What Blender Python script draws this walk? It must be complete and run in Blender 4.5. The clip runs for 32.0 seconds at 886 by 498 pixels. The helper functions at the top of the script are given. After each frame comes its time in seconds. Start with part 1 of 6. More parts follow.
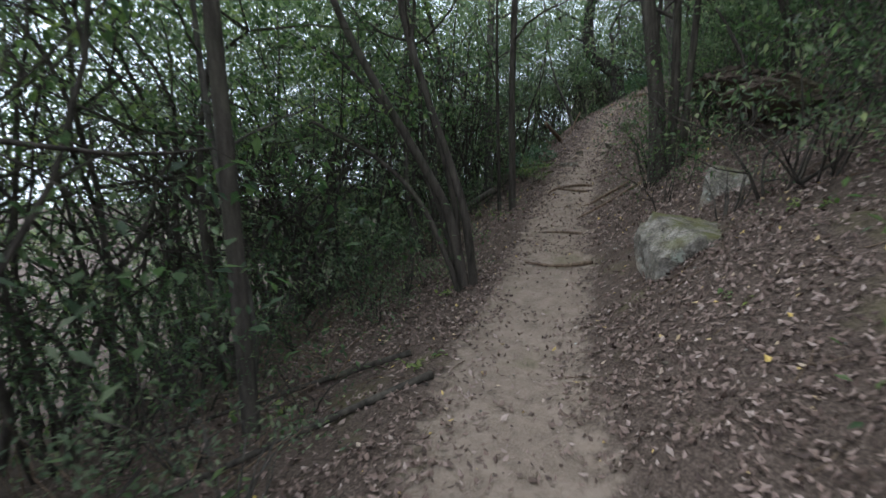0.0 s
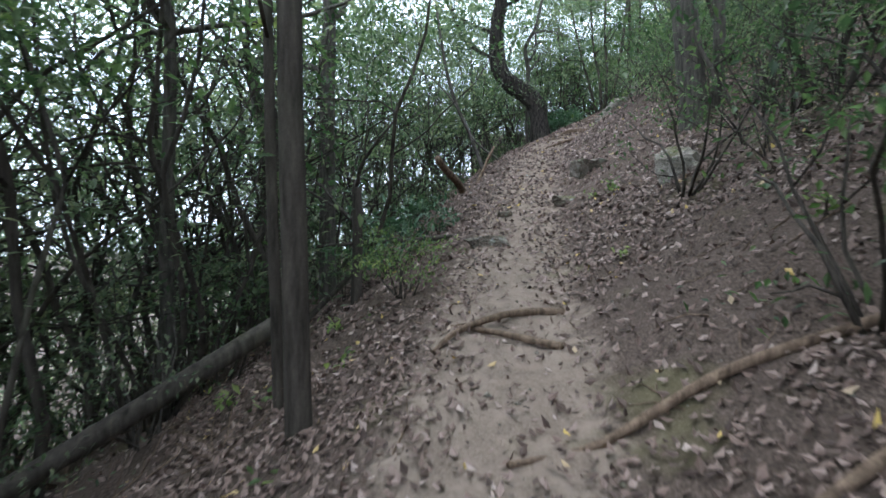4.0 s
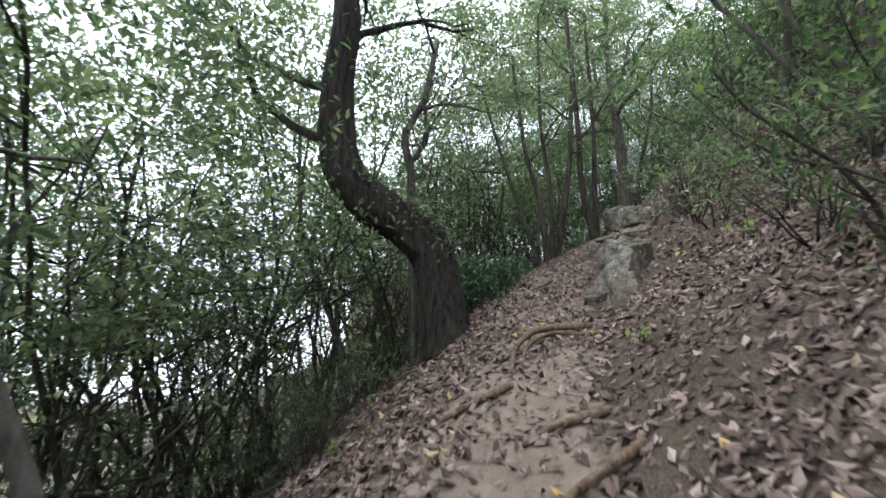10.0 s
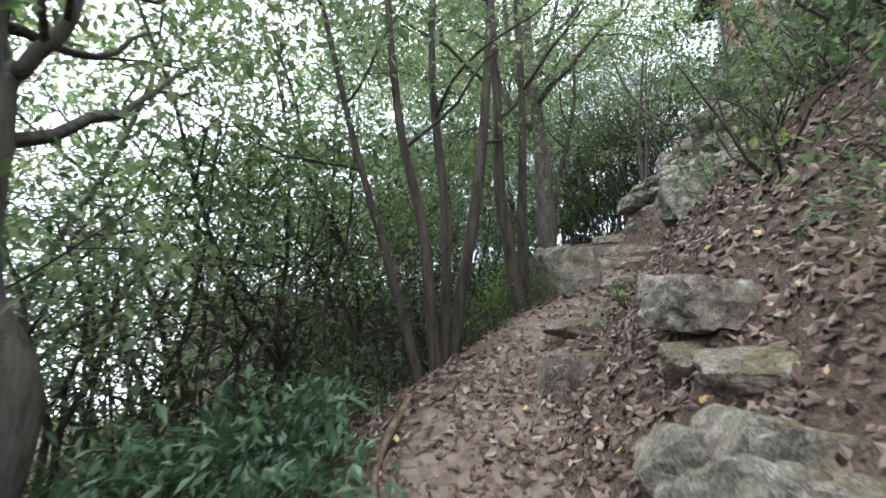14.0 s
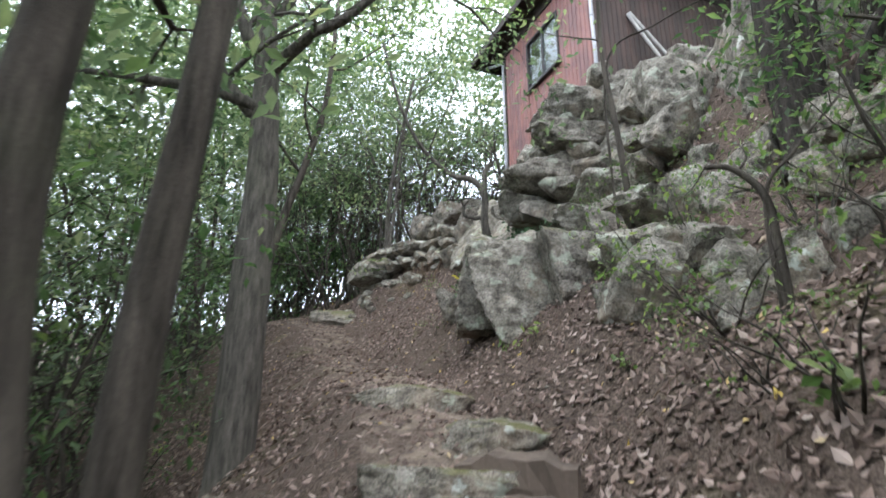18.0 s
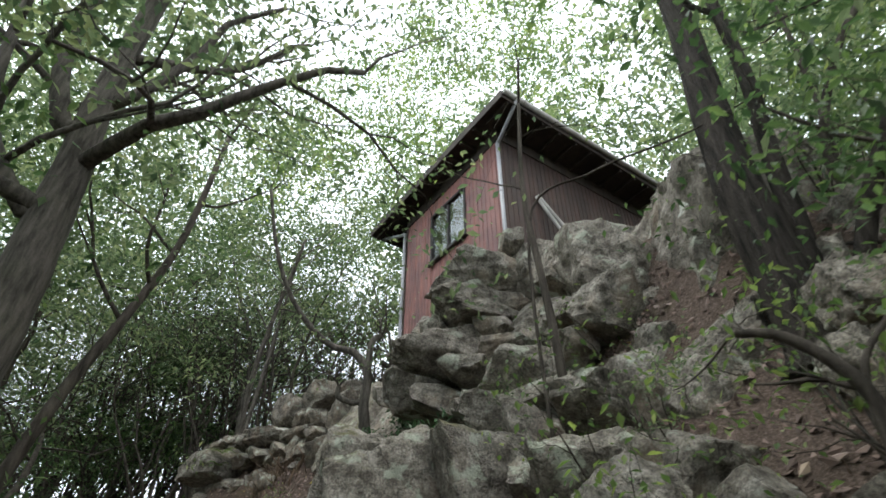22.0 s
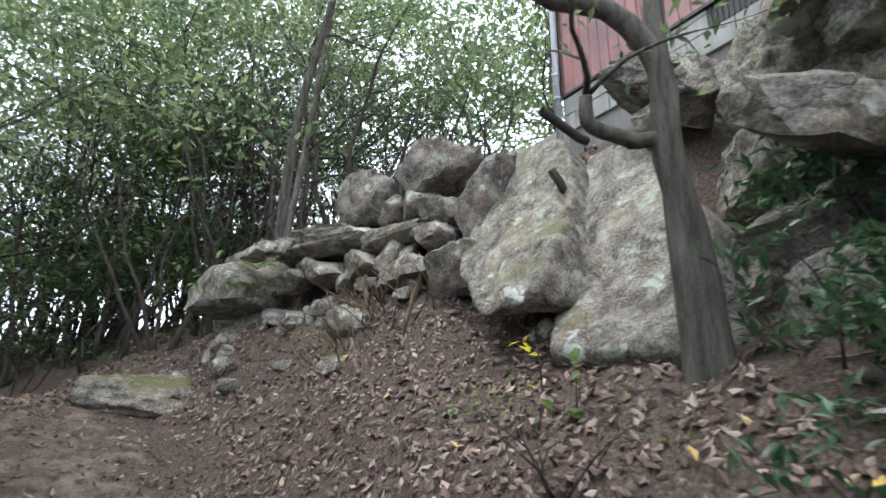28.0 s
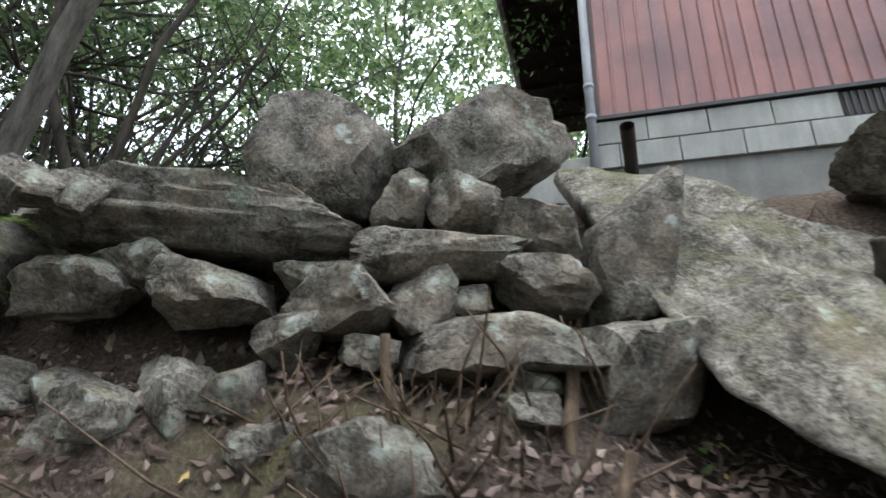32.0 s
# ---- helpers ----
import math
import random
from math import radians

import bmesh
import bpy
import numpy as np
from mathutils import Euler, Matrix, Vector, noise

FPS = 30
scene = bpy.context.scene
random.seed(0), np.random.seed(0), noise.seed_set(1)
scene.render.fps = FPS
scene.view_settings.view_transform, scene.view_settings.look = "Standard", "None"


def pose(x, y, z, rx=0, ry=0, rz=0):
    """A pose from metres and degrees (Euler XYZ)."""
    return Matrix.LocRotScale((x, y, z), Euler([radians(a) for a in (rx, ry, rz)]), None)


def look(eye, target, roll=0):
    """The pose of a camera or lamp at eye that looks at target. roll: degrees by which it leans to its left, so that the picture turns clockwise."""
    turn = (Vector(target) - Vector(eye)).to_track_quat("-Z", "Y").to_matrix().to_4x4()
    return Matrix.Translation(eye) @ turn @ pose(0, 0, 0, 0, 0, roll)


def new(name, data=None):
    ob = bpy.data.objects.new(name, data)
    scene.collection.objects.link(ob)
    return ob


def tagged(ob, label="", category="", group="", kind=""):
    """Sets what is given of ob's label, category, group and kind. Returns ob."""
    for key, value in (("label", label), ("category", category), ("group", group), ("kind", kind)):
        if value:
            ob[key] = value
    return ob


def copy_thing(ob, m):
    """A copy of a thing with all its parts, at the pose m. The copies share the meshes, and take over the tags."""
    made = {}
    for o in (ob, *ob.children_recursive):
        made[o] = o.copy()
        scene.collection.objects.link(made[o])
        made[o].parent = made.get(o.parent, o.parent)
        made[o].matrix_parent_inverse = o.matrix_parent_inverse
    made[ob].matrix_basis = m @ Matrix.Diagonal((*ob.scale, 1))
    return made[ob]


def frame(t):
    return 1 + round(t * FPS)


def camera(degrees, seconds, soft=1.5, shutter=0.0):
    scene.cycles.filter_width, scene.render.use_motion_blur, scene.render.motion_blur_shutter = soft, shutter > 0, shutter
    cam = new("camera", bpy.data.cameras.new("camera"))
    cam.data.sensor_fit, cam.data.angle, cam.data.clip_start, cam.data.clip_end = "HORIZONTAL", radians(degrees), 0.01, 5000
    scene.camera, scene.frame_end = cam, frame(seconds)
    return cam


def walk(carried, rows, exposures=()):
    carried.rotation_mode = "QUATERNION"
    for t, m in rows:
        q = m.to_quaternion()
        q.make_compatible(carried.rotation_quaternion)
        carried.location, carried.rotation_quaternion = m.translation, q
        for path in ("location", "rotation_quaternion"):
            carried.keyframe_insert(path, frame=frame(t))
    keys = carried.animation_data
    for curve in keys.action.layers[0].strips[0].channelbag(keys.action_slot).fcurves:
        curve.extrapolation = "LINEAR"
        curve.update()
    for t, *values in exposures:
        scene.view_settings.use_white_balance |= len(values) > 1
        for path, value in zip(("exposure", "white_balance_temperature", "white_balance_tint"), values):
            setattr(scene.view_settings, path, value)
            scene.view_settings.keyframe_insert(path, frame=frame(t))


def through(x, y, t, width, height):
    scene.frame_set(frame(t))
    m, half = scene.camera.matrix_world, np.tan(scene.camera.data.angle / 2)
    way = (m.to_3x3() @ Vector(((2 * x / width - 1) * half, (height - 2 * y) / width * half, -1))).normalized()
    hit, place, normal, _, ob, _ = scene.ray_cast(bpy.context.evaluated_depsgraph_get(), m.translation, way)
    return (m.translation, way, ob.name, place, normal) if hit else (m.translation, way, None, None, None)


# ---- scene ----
# ---- camera and walk ----
cam = camera(79.13, 32.0, soft=1.6, shutter=0.35)
PATH = [
    (0.0, (0.000, 0.000, 1.500), (-1.670, 4.656, 0.770), -0.28),
    (0.5, (-0.267, 1.171, 1.311), (-1.894, 5.821, 0.458), -0.17),
    (1.0, (-0.552, 2.321, 1.172), (-2.061, 7.011, 0.317), -0.83),
    (1.5, (-0.794, 3.447, 1.187), (-2.112, 8.196, 0.345), -1.03),
    (2.0, (-0.960, 4.517, 1.309), (-2.095, 9.320, 0.509), -0.80),
    (2.5, (-1.016, 5.564, 1.442), (-1.992, 10.423, 0.781), -0.35),
    (3.0, (-1.090, 6.654, 1.576), (-1.988, 11.549, 1.092), -0.21),
    (3.5, (-1.140, 7.626, 1.675), (-1.980, 12.543, 1.336), 0.18),
    (5.5, (-1.441, 10.987, 2.271), (-2.093, 15.942, 2.428), -0.13),
    (6.0, (-1.442, 11.900, 2.412), (-2.010, 16.858, 2.723), -0.25),
    (6.5, (-1.420, 12.794, 2.607), (-1.933, 17.751, 3.015), -0.36),
    (7.0, (-1.380, 13.650, 2.768), (-1.804, 18.603, 3.301), -0.65),
    (7.5, (-1.425, 14.514, 3.029), (-1.771, 19.462, 3.661), -0.98),
    (8.0, (-1.419, 15.421, 3.266), (-1.628, 20.360, 4.016), -0.89),
    (8.5, (-1.413, 16.391, 3.525), (-1.513, 21.318, 4.368), -1.00),
    (9.0, (-1.315, 17.313, 3.788), (-1.315, 22.230, 4.696), -0.81),
    (9.5, (-1.287, 18.260, 4.045), (-1.204, 23.166, 5.004), -1.14),
    (10.0, (-1.231, 19.128, 4.310), (-1.012, 24.026, 5.292), -1.18),
    (10.5, (-1.210, 19.944, 4.652), (-0.857, 24.831, 5.645), -1.24),
    (11.0, (-1.116, 20.697, 4.937), (-0.614, 25.570, 5.940), -1.18),
    (11.5, (-0.960, 21.455, 5.165), (-0.348, 26.314, 6.172), -1.31),
    (12.0, (-0.746, 22.220, 5.325), (-0.018, 27.060, 6.347), -1.12),
    (12.5, (-0.538, 22.972, 5.511), (0.281, 27.796, 6.541), -1.01),
    (13.0, (-0.326, 23.640, 5.694), (0.604, 28.444, 6.719), -1.03),
    (13.5, (-0.130, 24.285, 5.914), (0.971, 29.052, 6.947), -1.05),
    (14.0, (0.055, 24.916, 6.158), (1.411, 29.608, 7.226), -1.10),
    (14.5, (0.222, 25.590, 6.362), (1.835, 30.198, 7.444), -1.07),
    (16.5, (1.245, 28.232, 7.040), (4.073, 32.189, 8.197), -0.18),
    (17.0, (1.573, 28.685, 7.300), (4.698, 32.405, 8.481), -0.05),
    (17.5, (1.919, 29.117, 7.584), (5.305, 32.574, 8.847), -0.02),
    (18.0, (2.372, 29.539, 7.898), (5.945, 32.711, 9.372), 0.14),
    (18.5, (2.776, 29.775, 8.233), (6.494, 32.626, 9.979), 0.16),
    (19.0, (2.983, 29.927, 8.440), (6.765, 32.502, 10.457), 0.18),
    (19.5, (3.002, 30.000, 8.489), (6.771, 32.343, 10.793), 0.30),
    (20.0, (2.998, 30.053, 8.476), (6.728, 32.188, 11.030), 0.23),
    (20.5, (3.017, 30.101, 8.452), (6.684, 32.068, 11.223), 0.21),
    (21.0, (3.116, 30.134, 8.431), (6.692, 32.026, 11.370), 0.06),
    (21.5, (3.388, 30.226, 8.434), (6.906, 32.114, 11.443), 0.16),
    (22.0, (3.712, 30.386, 8.457), (7.196, 32.349, 11.458), 0.08),
    (22.5, (4.016, 30.593, 8.551), (7.511, 32.724, 11.422), 0.18),
    (23.0, (4.312, 30.777, 8.632), (7.882, 33.049, 11.296), 0.19),
    (23.5, (4.501, 31.061, 8.789), (8.144, 33.531, 11.160), 0.30),
    (24.0, (4.709, 31.326, 8.890), (8.396, 34.000, 10.952), 0.43),
    (24.5, (4.866, 31.574, 9.058), (8.618, 34.387, 10.792), 0.39),
    (25.0, (4.999, 31.856, 9.244), (8.777, 34.783, 10.712), 0.25),
    (25.5, (5.275, 32.158, 9.385), (9.037, 35.171, 10.716), 0.49),
    (27.5, (6.440, 33.772, 9.757), (10.411, 36.391, 11.298), 1.25),
    (28.0, (6.649, 34.257, 9.767), (10.762, 36.640, 11.316), 0.82),
    (28.5, (6.811, 34.732, 9.818), (11.092, 36.751, 11.429), 1.21),
    (29.0, (6.993, 35.213, 9.914), (11.429, 36.823, 11.566), 1.45),
    (29.5, (7.182, 35.647, 10.021), (11.746, 36.796, 11.710), 1.42),
    (30.0, (7.355, 36.037, 10.142), (11.991, 36.754, 11.871), 1.44),
    (30.5, (7.570, 36.376, 10.256), (12.248, 36.575, 12.011), 1.52),
    (31.0, (7.751, 36.668, 10.370), (12.386, 36.367, 12.221), 1.70),
    (31.5, (8.005, 36.929, 10.447), (12.595, 36.277, 12.320), 1.83),
    (32.0, (8.317, 37.224, 10.548), (12.880, 36.454, 12.442), 2.17),
]
walk(cam, [(t, look(eye, target, roll)) for t, eye, target, roll in PATH],
     exposures=[(0.0, 0.95, 5750, 8), (2.0, 1.3, 5650, 7), (3.5, 1.65, 5550, 8), (6.0, 2.0, 5500, 9), (8.0, 1.85, 5650, 10), (10.0, 1.6, 6000, 11), (13.0, 1.85, 6050, 12), (16.0, 2.3, 5950, 11), (18.0, 2.2, 6000, 10), (20.0, 1.75, 6250, 8), (22.0, 1.35, 6400, 7), (24.0, 1.7, 6500, 8), (25.5, 2.15, 6300, 9), (28.0, 2.2, 5950, 11), (30.0, 1.9, 6000, 10), (32.0, 1.95, 6000, 10)])

# ---- world and sun ----
world = bpy.data.worlds.new("overcast_sky")
scene.world = world
world.use_nodes = True
wn = world.node_tree
sky = wn.nodes.new("ShaderNodeTexSky")
sky.sky_type, sky.sun_disc = "NISHITA", False
sky.sun_elevation, sky.sun_rotation = radians(58), radians(200)
sky.air_density, sky.dust_density, sky.ozone_density = 1.0, 4.0, 1.0
haze = wn.nodes.new("ShaderNodeMixRGB")
haze.blend_type = "MIX"
haze.inputs[0].default_value = 0.75
haze.inputs[2].default_value = (9.6, 10.2, 10.8, 1)
wn.links.new(sky.outputs[0], haze.inputs[1])
wn.links.new(haze.outputs[0], wn.nodes["Background"].inputs[0])
wn.nodes["Background"].inputs[1].default_value = 0.13

sun = new("sun", bpy.data.lights.new("sun", "SUN"))
sun.data.energy, sun.data.angle, sun.data.color = 1.0, radians(25), (1.0, 0.96, 0.9)
sun.matrix_world = look((0, 0, 60), (12, -25, 0))


# ---- materials ----
def node_material(name, rough=0.9, spec=0.3):
    m = bpy.data.materials.new(name)
    m.use_nodes = True
    b = m.node_tree.nodes["Principled BSDF"]
    b.inputs["Roughness"].default_value = rough
    b.inputs["Specular IOR Level"].default_value = spec
    return m, m.node_tree, b


def add_noise(nt, scale, detail=5.0, rough=0.6, coords="Object", stretch=None):
    tc = nt.nodes.new("ShaderNodeTexCoord")
    n = nt.nodes.new("ShaderNodeTexNoise")
    n.inputs["Scale"].default_value, n.inputs["Detail"].default_value, n.inputs["Roughness"].default_value = scale, detail, rough
    if stretch:
        mp = nt.nodes.new("ShaderNodeMapping")
        mp.inputs["Scale"].default_value = stretch
        nt.links.new(tc.outputs[coords], mp.inputs[0])
        nt.links.new(mp.outputs[0], n.inputs[0])
    else:
        nt.links.new(tc.outputs[coords], n.inputs[0])
    return n.outputs["Fac"]


def ramp(nt, fac, stops):
    r = nt.nodes.new("ShaderNodeValToRGB")
    while len(r.color_ramp.elements) < len(stops):
        r.color_ramp.elements.new(0.5)
    for e, (p, c) in zip(r.color_ramp.elements, stops):
        e.position, e.color = p, (*c, 1)
    nt.links.new(fac, r.inputs[0])
    return r.outputs[0]


def mix(nt, fac, a, b, mode="MIX"):
    m = nt.nodes.new("ShaderNodeMixRGB")
    m.blend_type = mode
    for sock, v in zip(m.inputs, (fac, a, b)):
        if isinstance(v, (int, float)):
            sock.default_value = v
        elif isinstance(v, tuple):
            sock.default_value = (*v, 1)
        else:
            nt.links.new(v, sock)
    return m.outputs[0]


def bump(nt, bsdf, height, strength=0.4, distance=0.02):
    b = nt.nodes.new("ShaderNodeBump")
    b.inputs["Strength"].default_value, b.inputs["Distance"].default_value = strength, distance
    nt.links.new(height, b.inputs["Height"])
    nt.links.new(b.outputs[0], bsdf.inputs["Normal"])


def ridges(nt, scale, stretch, width):
    """Thin crooked dark lines where a noise crosses its middle."""
    n = add_noise(nt, scale, 7, 0.6, stretch=stretch)
    d = nt.nodes.new("ShaderNodeMath")
    d.operation = "SUBTRACT"
    d.inputs[1].default_value = 0.5
    nt.links.new(n, d.inputs[0])
    m = nt.nodes.new("ShaderNodeMath")
    m.operation = "ABSOLUTE"
    nt.links.new(d.outputs[0], m.inputs[0])
    return ramp(nt, m.outputs[0], [(0.0, (0, 0, 0)), (width, (1, 1, 1))])


def soil_material():
    m, nt, b = node_material("forest_soil", 0.95, 0.15)
    worn = nt.nodes.new("ShaderNodeAttribute")
    worn.attribute_name = "worn"
    big = add_noise(nt, 0.9, 4)
    mid = add_noise(nt, 6, 6)
    fine = add_noise(nt, 55, 6, 0.7)
    bare = ramp(nt, mid, [(0.3, (0.118, 0.088, 0.068)), (0.5, (0.2, 0.153, 0.12)), (0.7, (0.305, 0.242, 0.195))])
    bare = mix(nt, ramp(nt, fine, [(0.35, (0, 0, 0)), (0.7, (1, 1, 1))]), bare, (0.28, 0.222, 0.178), "MIX")
    humus = ramp(nt, fine, [(0.3, (0.036, 0.026, 0.021)), (0.5, (0.09, 0.066, 0.053)), (0.68, (0.185, 0.142, 0.118))])
    edge = nt.nodes.new("ShaderNodeMath")
    edge.operation = "MULTIPLY_ADD"
    edge.inputs[1].default_value, edge.inputs[2].default_value = 0.9, -0.45
    nt.links.new(mid, edge.inputs[0])
    tot = nt.nodes.new("ShaderNodeMath")
    nt.links.new(worn.outputs["Fac"], tot.inputs[0])
    nt.links.new(edge.outputs[0], tot.inputs[1])
    fac = ramp(nt, tot.outputs[0], [(0.3, (0, 0, 0)), (0.62, (1, 1, 1))])
    col = mix(nt, fac, humus, bare)
    moss = ramp(nt, big, [(0.58, (0, 0, 0)), (0.68, (0.55, 0.55, 0.55))])
    col = mix(nt, moss, col, mix(nt, mid, (0.10, 0.09, 0.045), (0.17, 0.155, 0.075)))
    nt.links.new(col, b.inputs["Base Color"])
    bump(nt, b, mix(nt, 0.5, fine, mid), 0.9, 0.04)
    return m


def rock_material(name="granite", moss=0.32, pale=0.0, lichen=0.585):
    m, nt, b = node_material(name, 0.88, 0.25)
    big = add_noise(nt, 1.6, 5, 0.6)
    mid = add_noise(nt, 7, 8, 0.7)
    fine = add_noise(nt, 60, 6, 0.75)
    base = ramp(nt, mid, [(0.30, (0.05, 0.044, 0.038)), (0.43, (0.145, 0.13, 0.112)), (0.54, (0.25, 0.23, 0.203)), (0.66, (0.38, 0.355, 0.32))])
    if pale:
        base = mix(nt, pale, base, mix(nt, mid, (0.30, 0.25, 0.20), (0.50, 0.45, 0.38)))
    speck = ramp(nt, fine, [(0.36, (0.3, 0.3, 0.3)), (0.52, (1, 1, 1)), (0.68, (1.6, 1.57, 1.5))])
    col = mix(nt, 0.85, base, speck, "MULTIPLY")
    rust = ramp(nt, big, [(0.55, (0, 0, 0)), (0.70, (0.5, 0.5, 0.5))])
    col = mix(nt, rust, col, mix(nt, mid, (0.16, 0.10, 0.06), (0.30, 0.21, 0.14)))
    lich = add_noise(nt, 4.3, 9, 0.62, stretch=(1.1, 0.9, 1.3))
    col = mix(nt, ramp(nt, lich, [(lichen, (0, 0, 0)), (lichen + 0.045, (0.75, 0.75, 0.75))]), col, mix(nt, fine, (0.27, 0.30, 0.24), (0.50, 0.53, 0.45)))
    white = add_noise(nt, 2.3, 8, 0.58, stretch=(0.9, 1.2, 1.0))
    col = mix(nt, ramp(nt, white, [(0.635, (0, 0, 0)), (0.66, (0.9, 0.9, 0.9))]), col, mix(nt, fine, (0.40, 0.42, 0.39), (0.62, 0.64, 0.60)))
    seams = ridges(nt, 1.5, (1.2, 1.0, 1.3), 0.016)
    pits = ridges(nt, 6.0, (1.0, 1.1, 1.0), 0.04)
    col = mix(nt, 0.55, col, mix(nt, seams, (0.22, 0.2, 0.18), (1.0, 1.0, 1.0)), "MULTIPLY")
    col = mix(nt, 0.22, col, mix(nt, pits, (0.35, 0.33, 0.31), (1.0, 1.0, 1.0)), "MULTIPLY")
    geo = nt.nodes.new("ShaderNodeNewGeometry")
    sep = nt.nodes.new("ShaderNodeSeparateXYZ")
    nt.links.new(geo.outputs["Normal"], sep.inputs[0])
    up = ramp(nt, sep.outputs["Z"], [(0.35, (0, 0, 0)), (0.9, (1, 1, 1))])
    patch = ramp(nt, add_noise(nt, 2.7, 7, 0.65, stretch=(1, 1.2, 0.8)), [(0.56 - 0.14 * moss, (0, 0, 0)), (0.68 - 0.14 * moss, (min(moss * 1.5, 0.95),) * 3)])
    col = mix(nt, mix(nt, 1.0, up, patch, "MULTIPLY"), col, mix(nt, fine, (0.055, 0.056, 0.02), (0.17, 0.16, 0.065)))
    tint = nt.nodes.new("ShaderNodeObjectInfo")
    col = mix(nt, 0.35, col, ramp(nt, tint.outputs["Random"], [(0, (0.55, 0.5, 0.45)), (0.5, (1, 0.97, 0.92)), (1, (1.2, 1.15, 1.05))]), "MULTIPLY")
    nt.links.new(col, b.inputs["Base Color"])
    depth = mix(nt, 0.45, mid, fine)
    depth = mix(nt, 0.22, depth, seams)
    depth = mix(nt, 0.1, depth, pits)
    bump(nt, b, depth, 1.0, 0.032)
    return m


def bark_material(name, dark, light, scale=1.0, rough_bump=0.6, green=0.15, deep=0.03):
    m, nt, b = node_material(name, 0.92, 0.2)
    ridg = add_noise(nt, 14 * scale, 6, 0.65, stretch=(1, 1, 0.16))
    fine = add_noise(nt, 60, 5, 0.7)
    big = add_noise(nt, 1.3, 4)
    col = ramp(nt, ridg, [(0.33, dark), (0.5, tuple((a + c) / 2 for a, c in zip(dark, light))), (0.68, light)])
    col = mix(nt, 0.5, col, ramp(nt, fine, [(0.3, (0.6, 0.6, 0.6)), (0.7, (1.2, 1.2, 1.2))]), "MULTIPLY")
    col = mix(nt, ramp(nt, big, [(0.5, (0, 0, 0)), (0.68, (green,) * 3)]), col, (0.10, 0.115, 0.06))
    nt.links.new(col, b.inputs["Base Color"])
    bump(nt, b, mix(nt, 0.3, ridg, fine), rough_bump, deep)
    return m


def leaf_material(name, stops, rough=0.5, through=0.52):
    m, nt, b = node_material(name, rough, 0.35)
    geo = nt.nodes.new("ShaderNodeNewGeometry")
    col = ramp(nt, geo.outputs["Random Per Island"], stops)
    blotch = add_noise(nt, 30, 3)
    spray = add_noise(nt, 0.9, 4, 0.6)
    col = mix(nt, 0.8, col, ramp(nt, spray, [(0.34, (0.55, 0.62, 0.6)), (0.5, (1, 1, 1)), (0.66, (1.7, 1.55, 1.25))]), "MULTIPLY") if through else col
    col = mix(nt, 0.4, col, ramp(nt, blotch, [(0.3, (0.7, 0.7, 0.7)), (0.7, (1.15, 1.15, 1.1))]), "MULTIPLY")
    nt.links.new(col, b.inputs["Base Color"])
    if through:
        tl = nt.nodes.new("ShaderNodeBsdfTranslucent")
        nt.links.new(mix(nt, 1.0, col, (1.6, 1.75, 1.35), "MULTIPLY"), tl.inputs[0])
        ms = nt.nodes.new("ShaderNodeMixShader")
        ms.inputs[0].default_value = through
        nt.links.new(b.outputs[0], ms.inputs[1])
        nt.links.new(tl.outputs[0], ms.inputs[2])
        nt.links.new(ms.outputs[0], nt.nodes["Material Output"].inputs[0])
    return m


SOIL = soil_material()
GRANITE = rock_material()
PALE_GRANITE = rock_material("pale_granite", 0.4, 0.06)
MOSSY = rock_material("mossy_granite", 0.9, 0.12, 0.6)
BARK_DARK = bark_material("dark_bark", (0.022, 0.018, 0.015), (0.095, 0.08, 0.066))
BARK_GREY = bark_material("grey_bark", (0.036, 0.032, 0.027), (0.135, 0.12, 0.104), 1.6, 0.45)
BARK_ROUGH = bark_material("furrowed_bark", (0.007, 0.0058, 0.005), (0.07, 0.058, 0.05), 1.3, 1.0, 0.1, 0.09)
DEAD_WOOD = bark_material("dead_wood", (0.06, 0.04, 0.028), (0.24, 0.17, 0.12), 1.5, 0.6, 0.05)
LEAF_DARK = leaf_material("dark_evergreen_leaf", [(0, (0.026, 0.046, 0.022)), (0.5, (0.052, 0.086, 0.038)), (1, (0.10, 0.14, 0.062))], 0.42)
LEAF_MID = leaf_material("green_leaf", [(0, (0.05, 0.074, 0.044)), (0.5, (0.1, 0.13, 0.08)), (1, (0.185, 0.205, 0.13))], 0.5)
LEAF_LIGHT = leaf_material("bright_green_leaf", [(0, (0.07, 0.115, 0.04)), (0.6, (0.12, 0.17, 0.06)), (1, (0.20, 0.24, 0.09))], 0.5, 0.45)
LEAF_GLOSS = leaf_material("glossy_bluish_leaf", [(0, (0.03, 0.07, 0.035)), (0.6, (0.055, 0.11, 0.055)), (1, (0.10, 0.16, 0.09))], 0.3, 0.2)
LITTER = leaf_material("dry_leaf", [(0, (0.045, 0.028, 0.022)), (0.35, (0.105, 0.07, 0.056)), (0.62, (0.17, 0.115, 0.094)), (0.9, (0.255, 0.185, 0.16)), (0.985, (0.38, 0.30, 0.265)), (1, (0.55, 0.38, 0.08))], 0.75, 0.0)


# ---- mesh helpers ----
def mesh_of(name, verts, faces, material, smooth=True):
    me = bpy.data.meshes.new(name)
    me.from_pydata(verts, [], faces)
    me.materials.append(material)
    if smooth:
        me.polygons.foreach_set("use_smooth", np.ones(len(me.polygons), bool))
    me.update()
    return me


def put(name, me, parent=None, label=""):
    ob = new(name, me)
    if parent is not None:
        ob.parent = parent
    if label:
        ob["label"] = label
    return ob


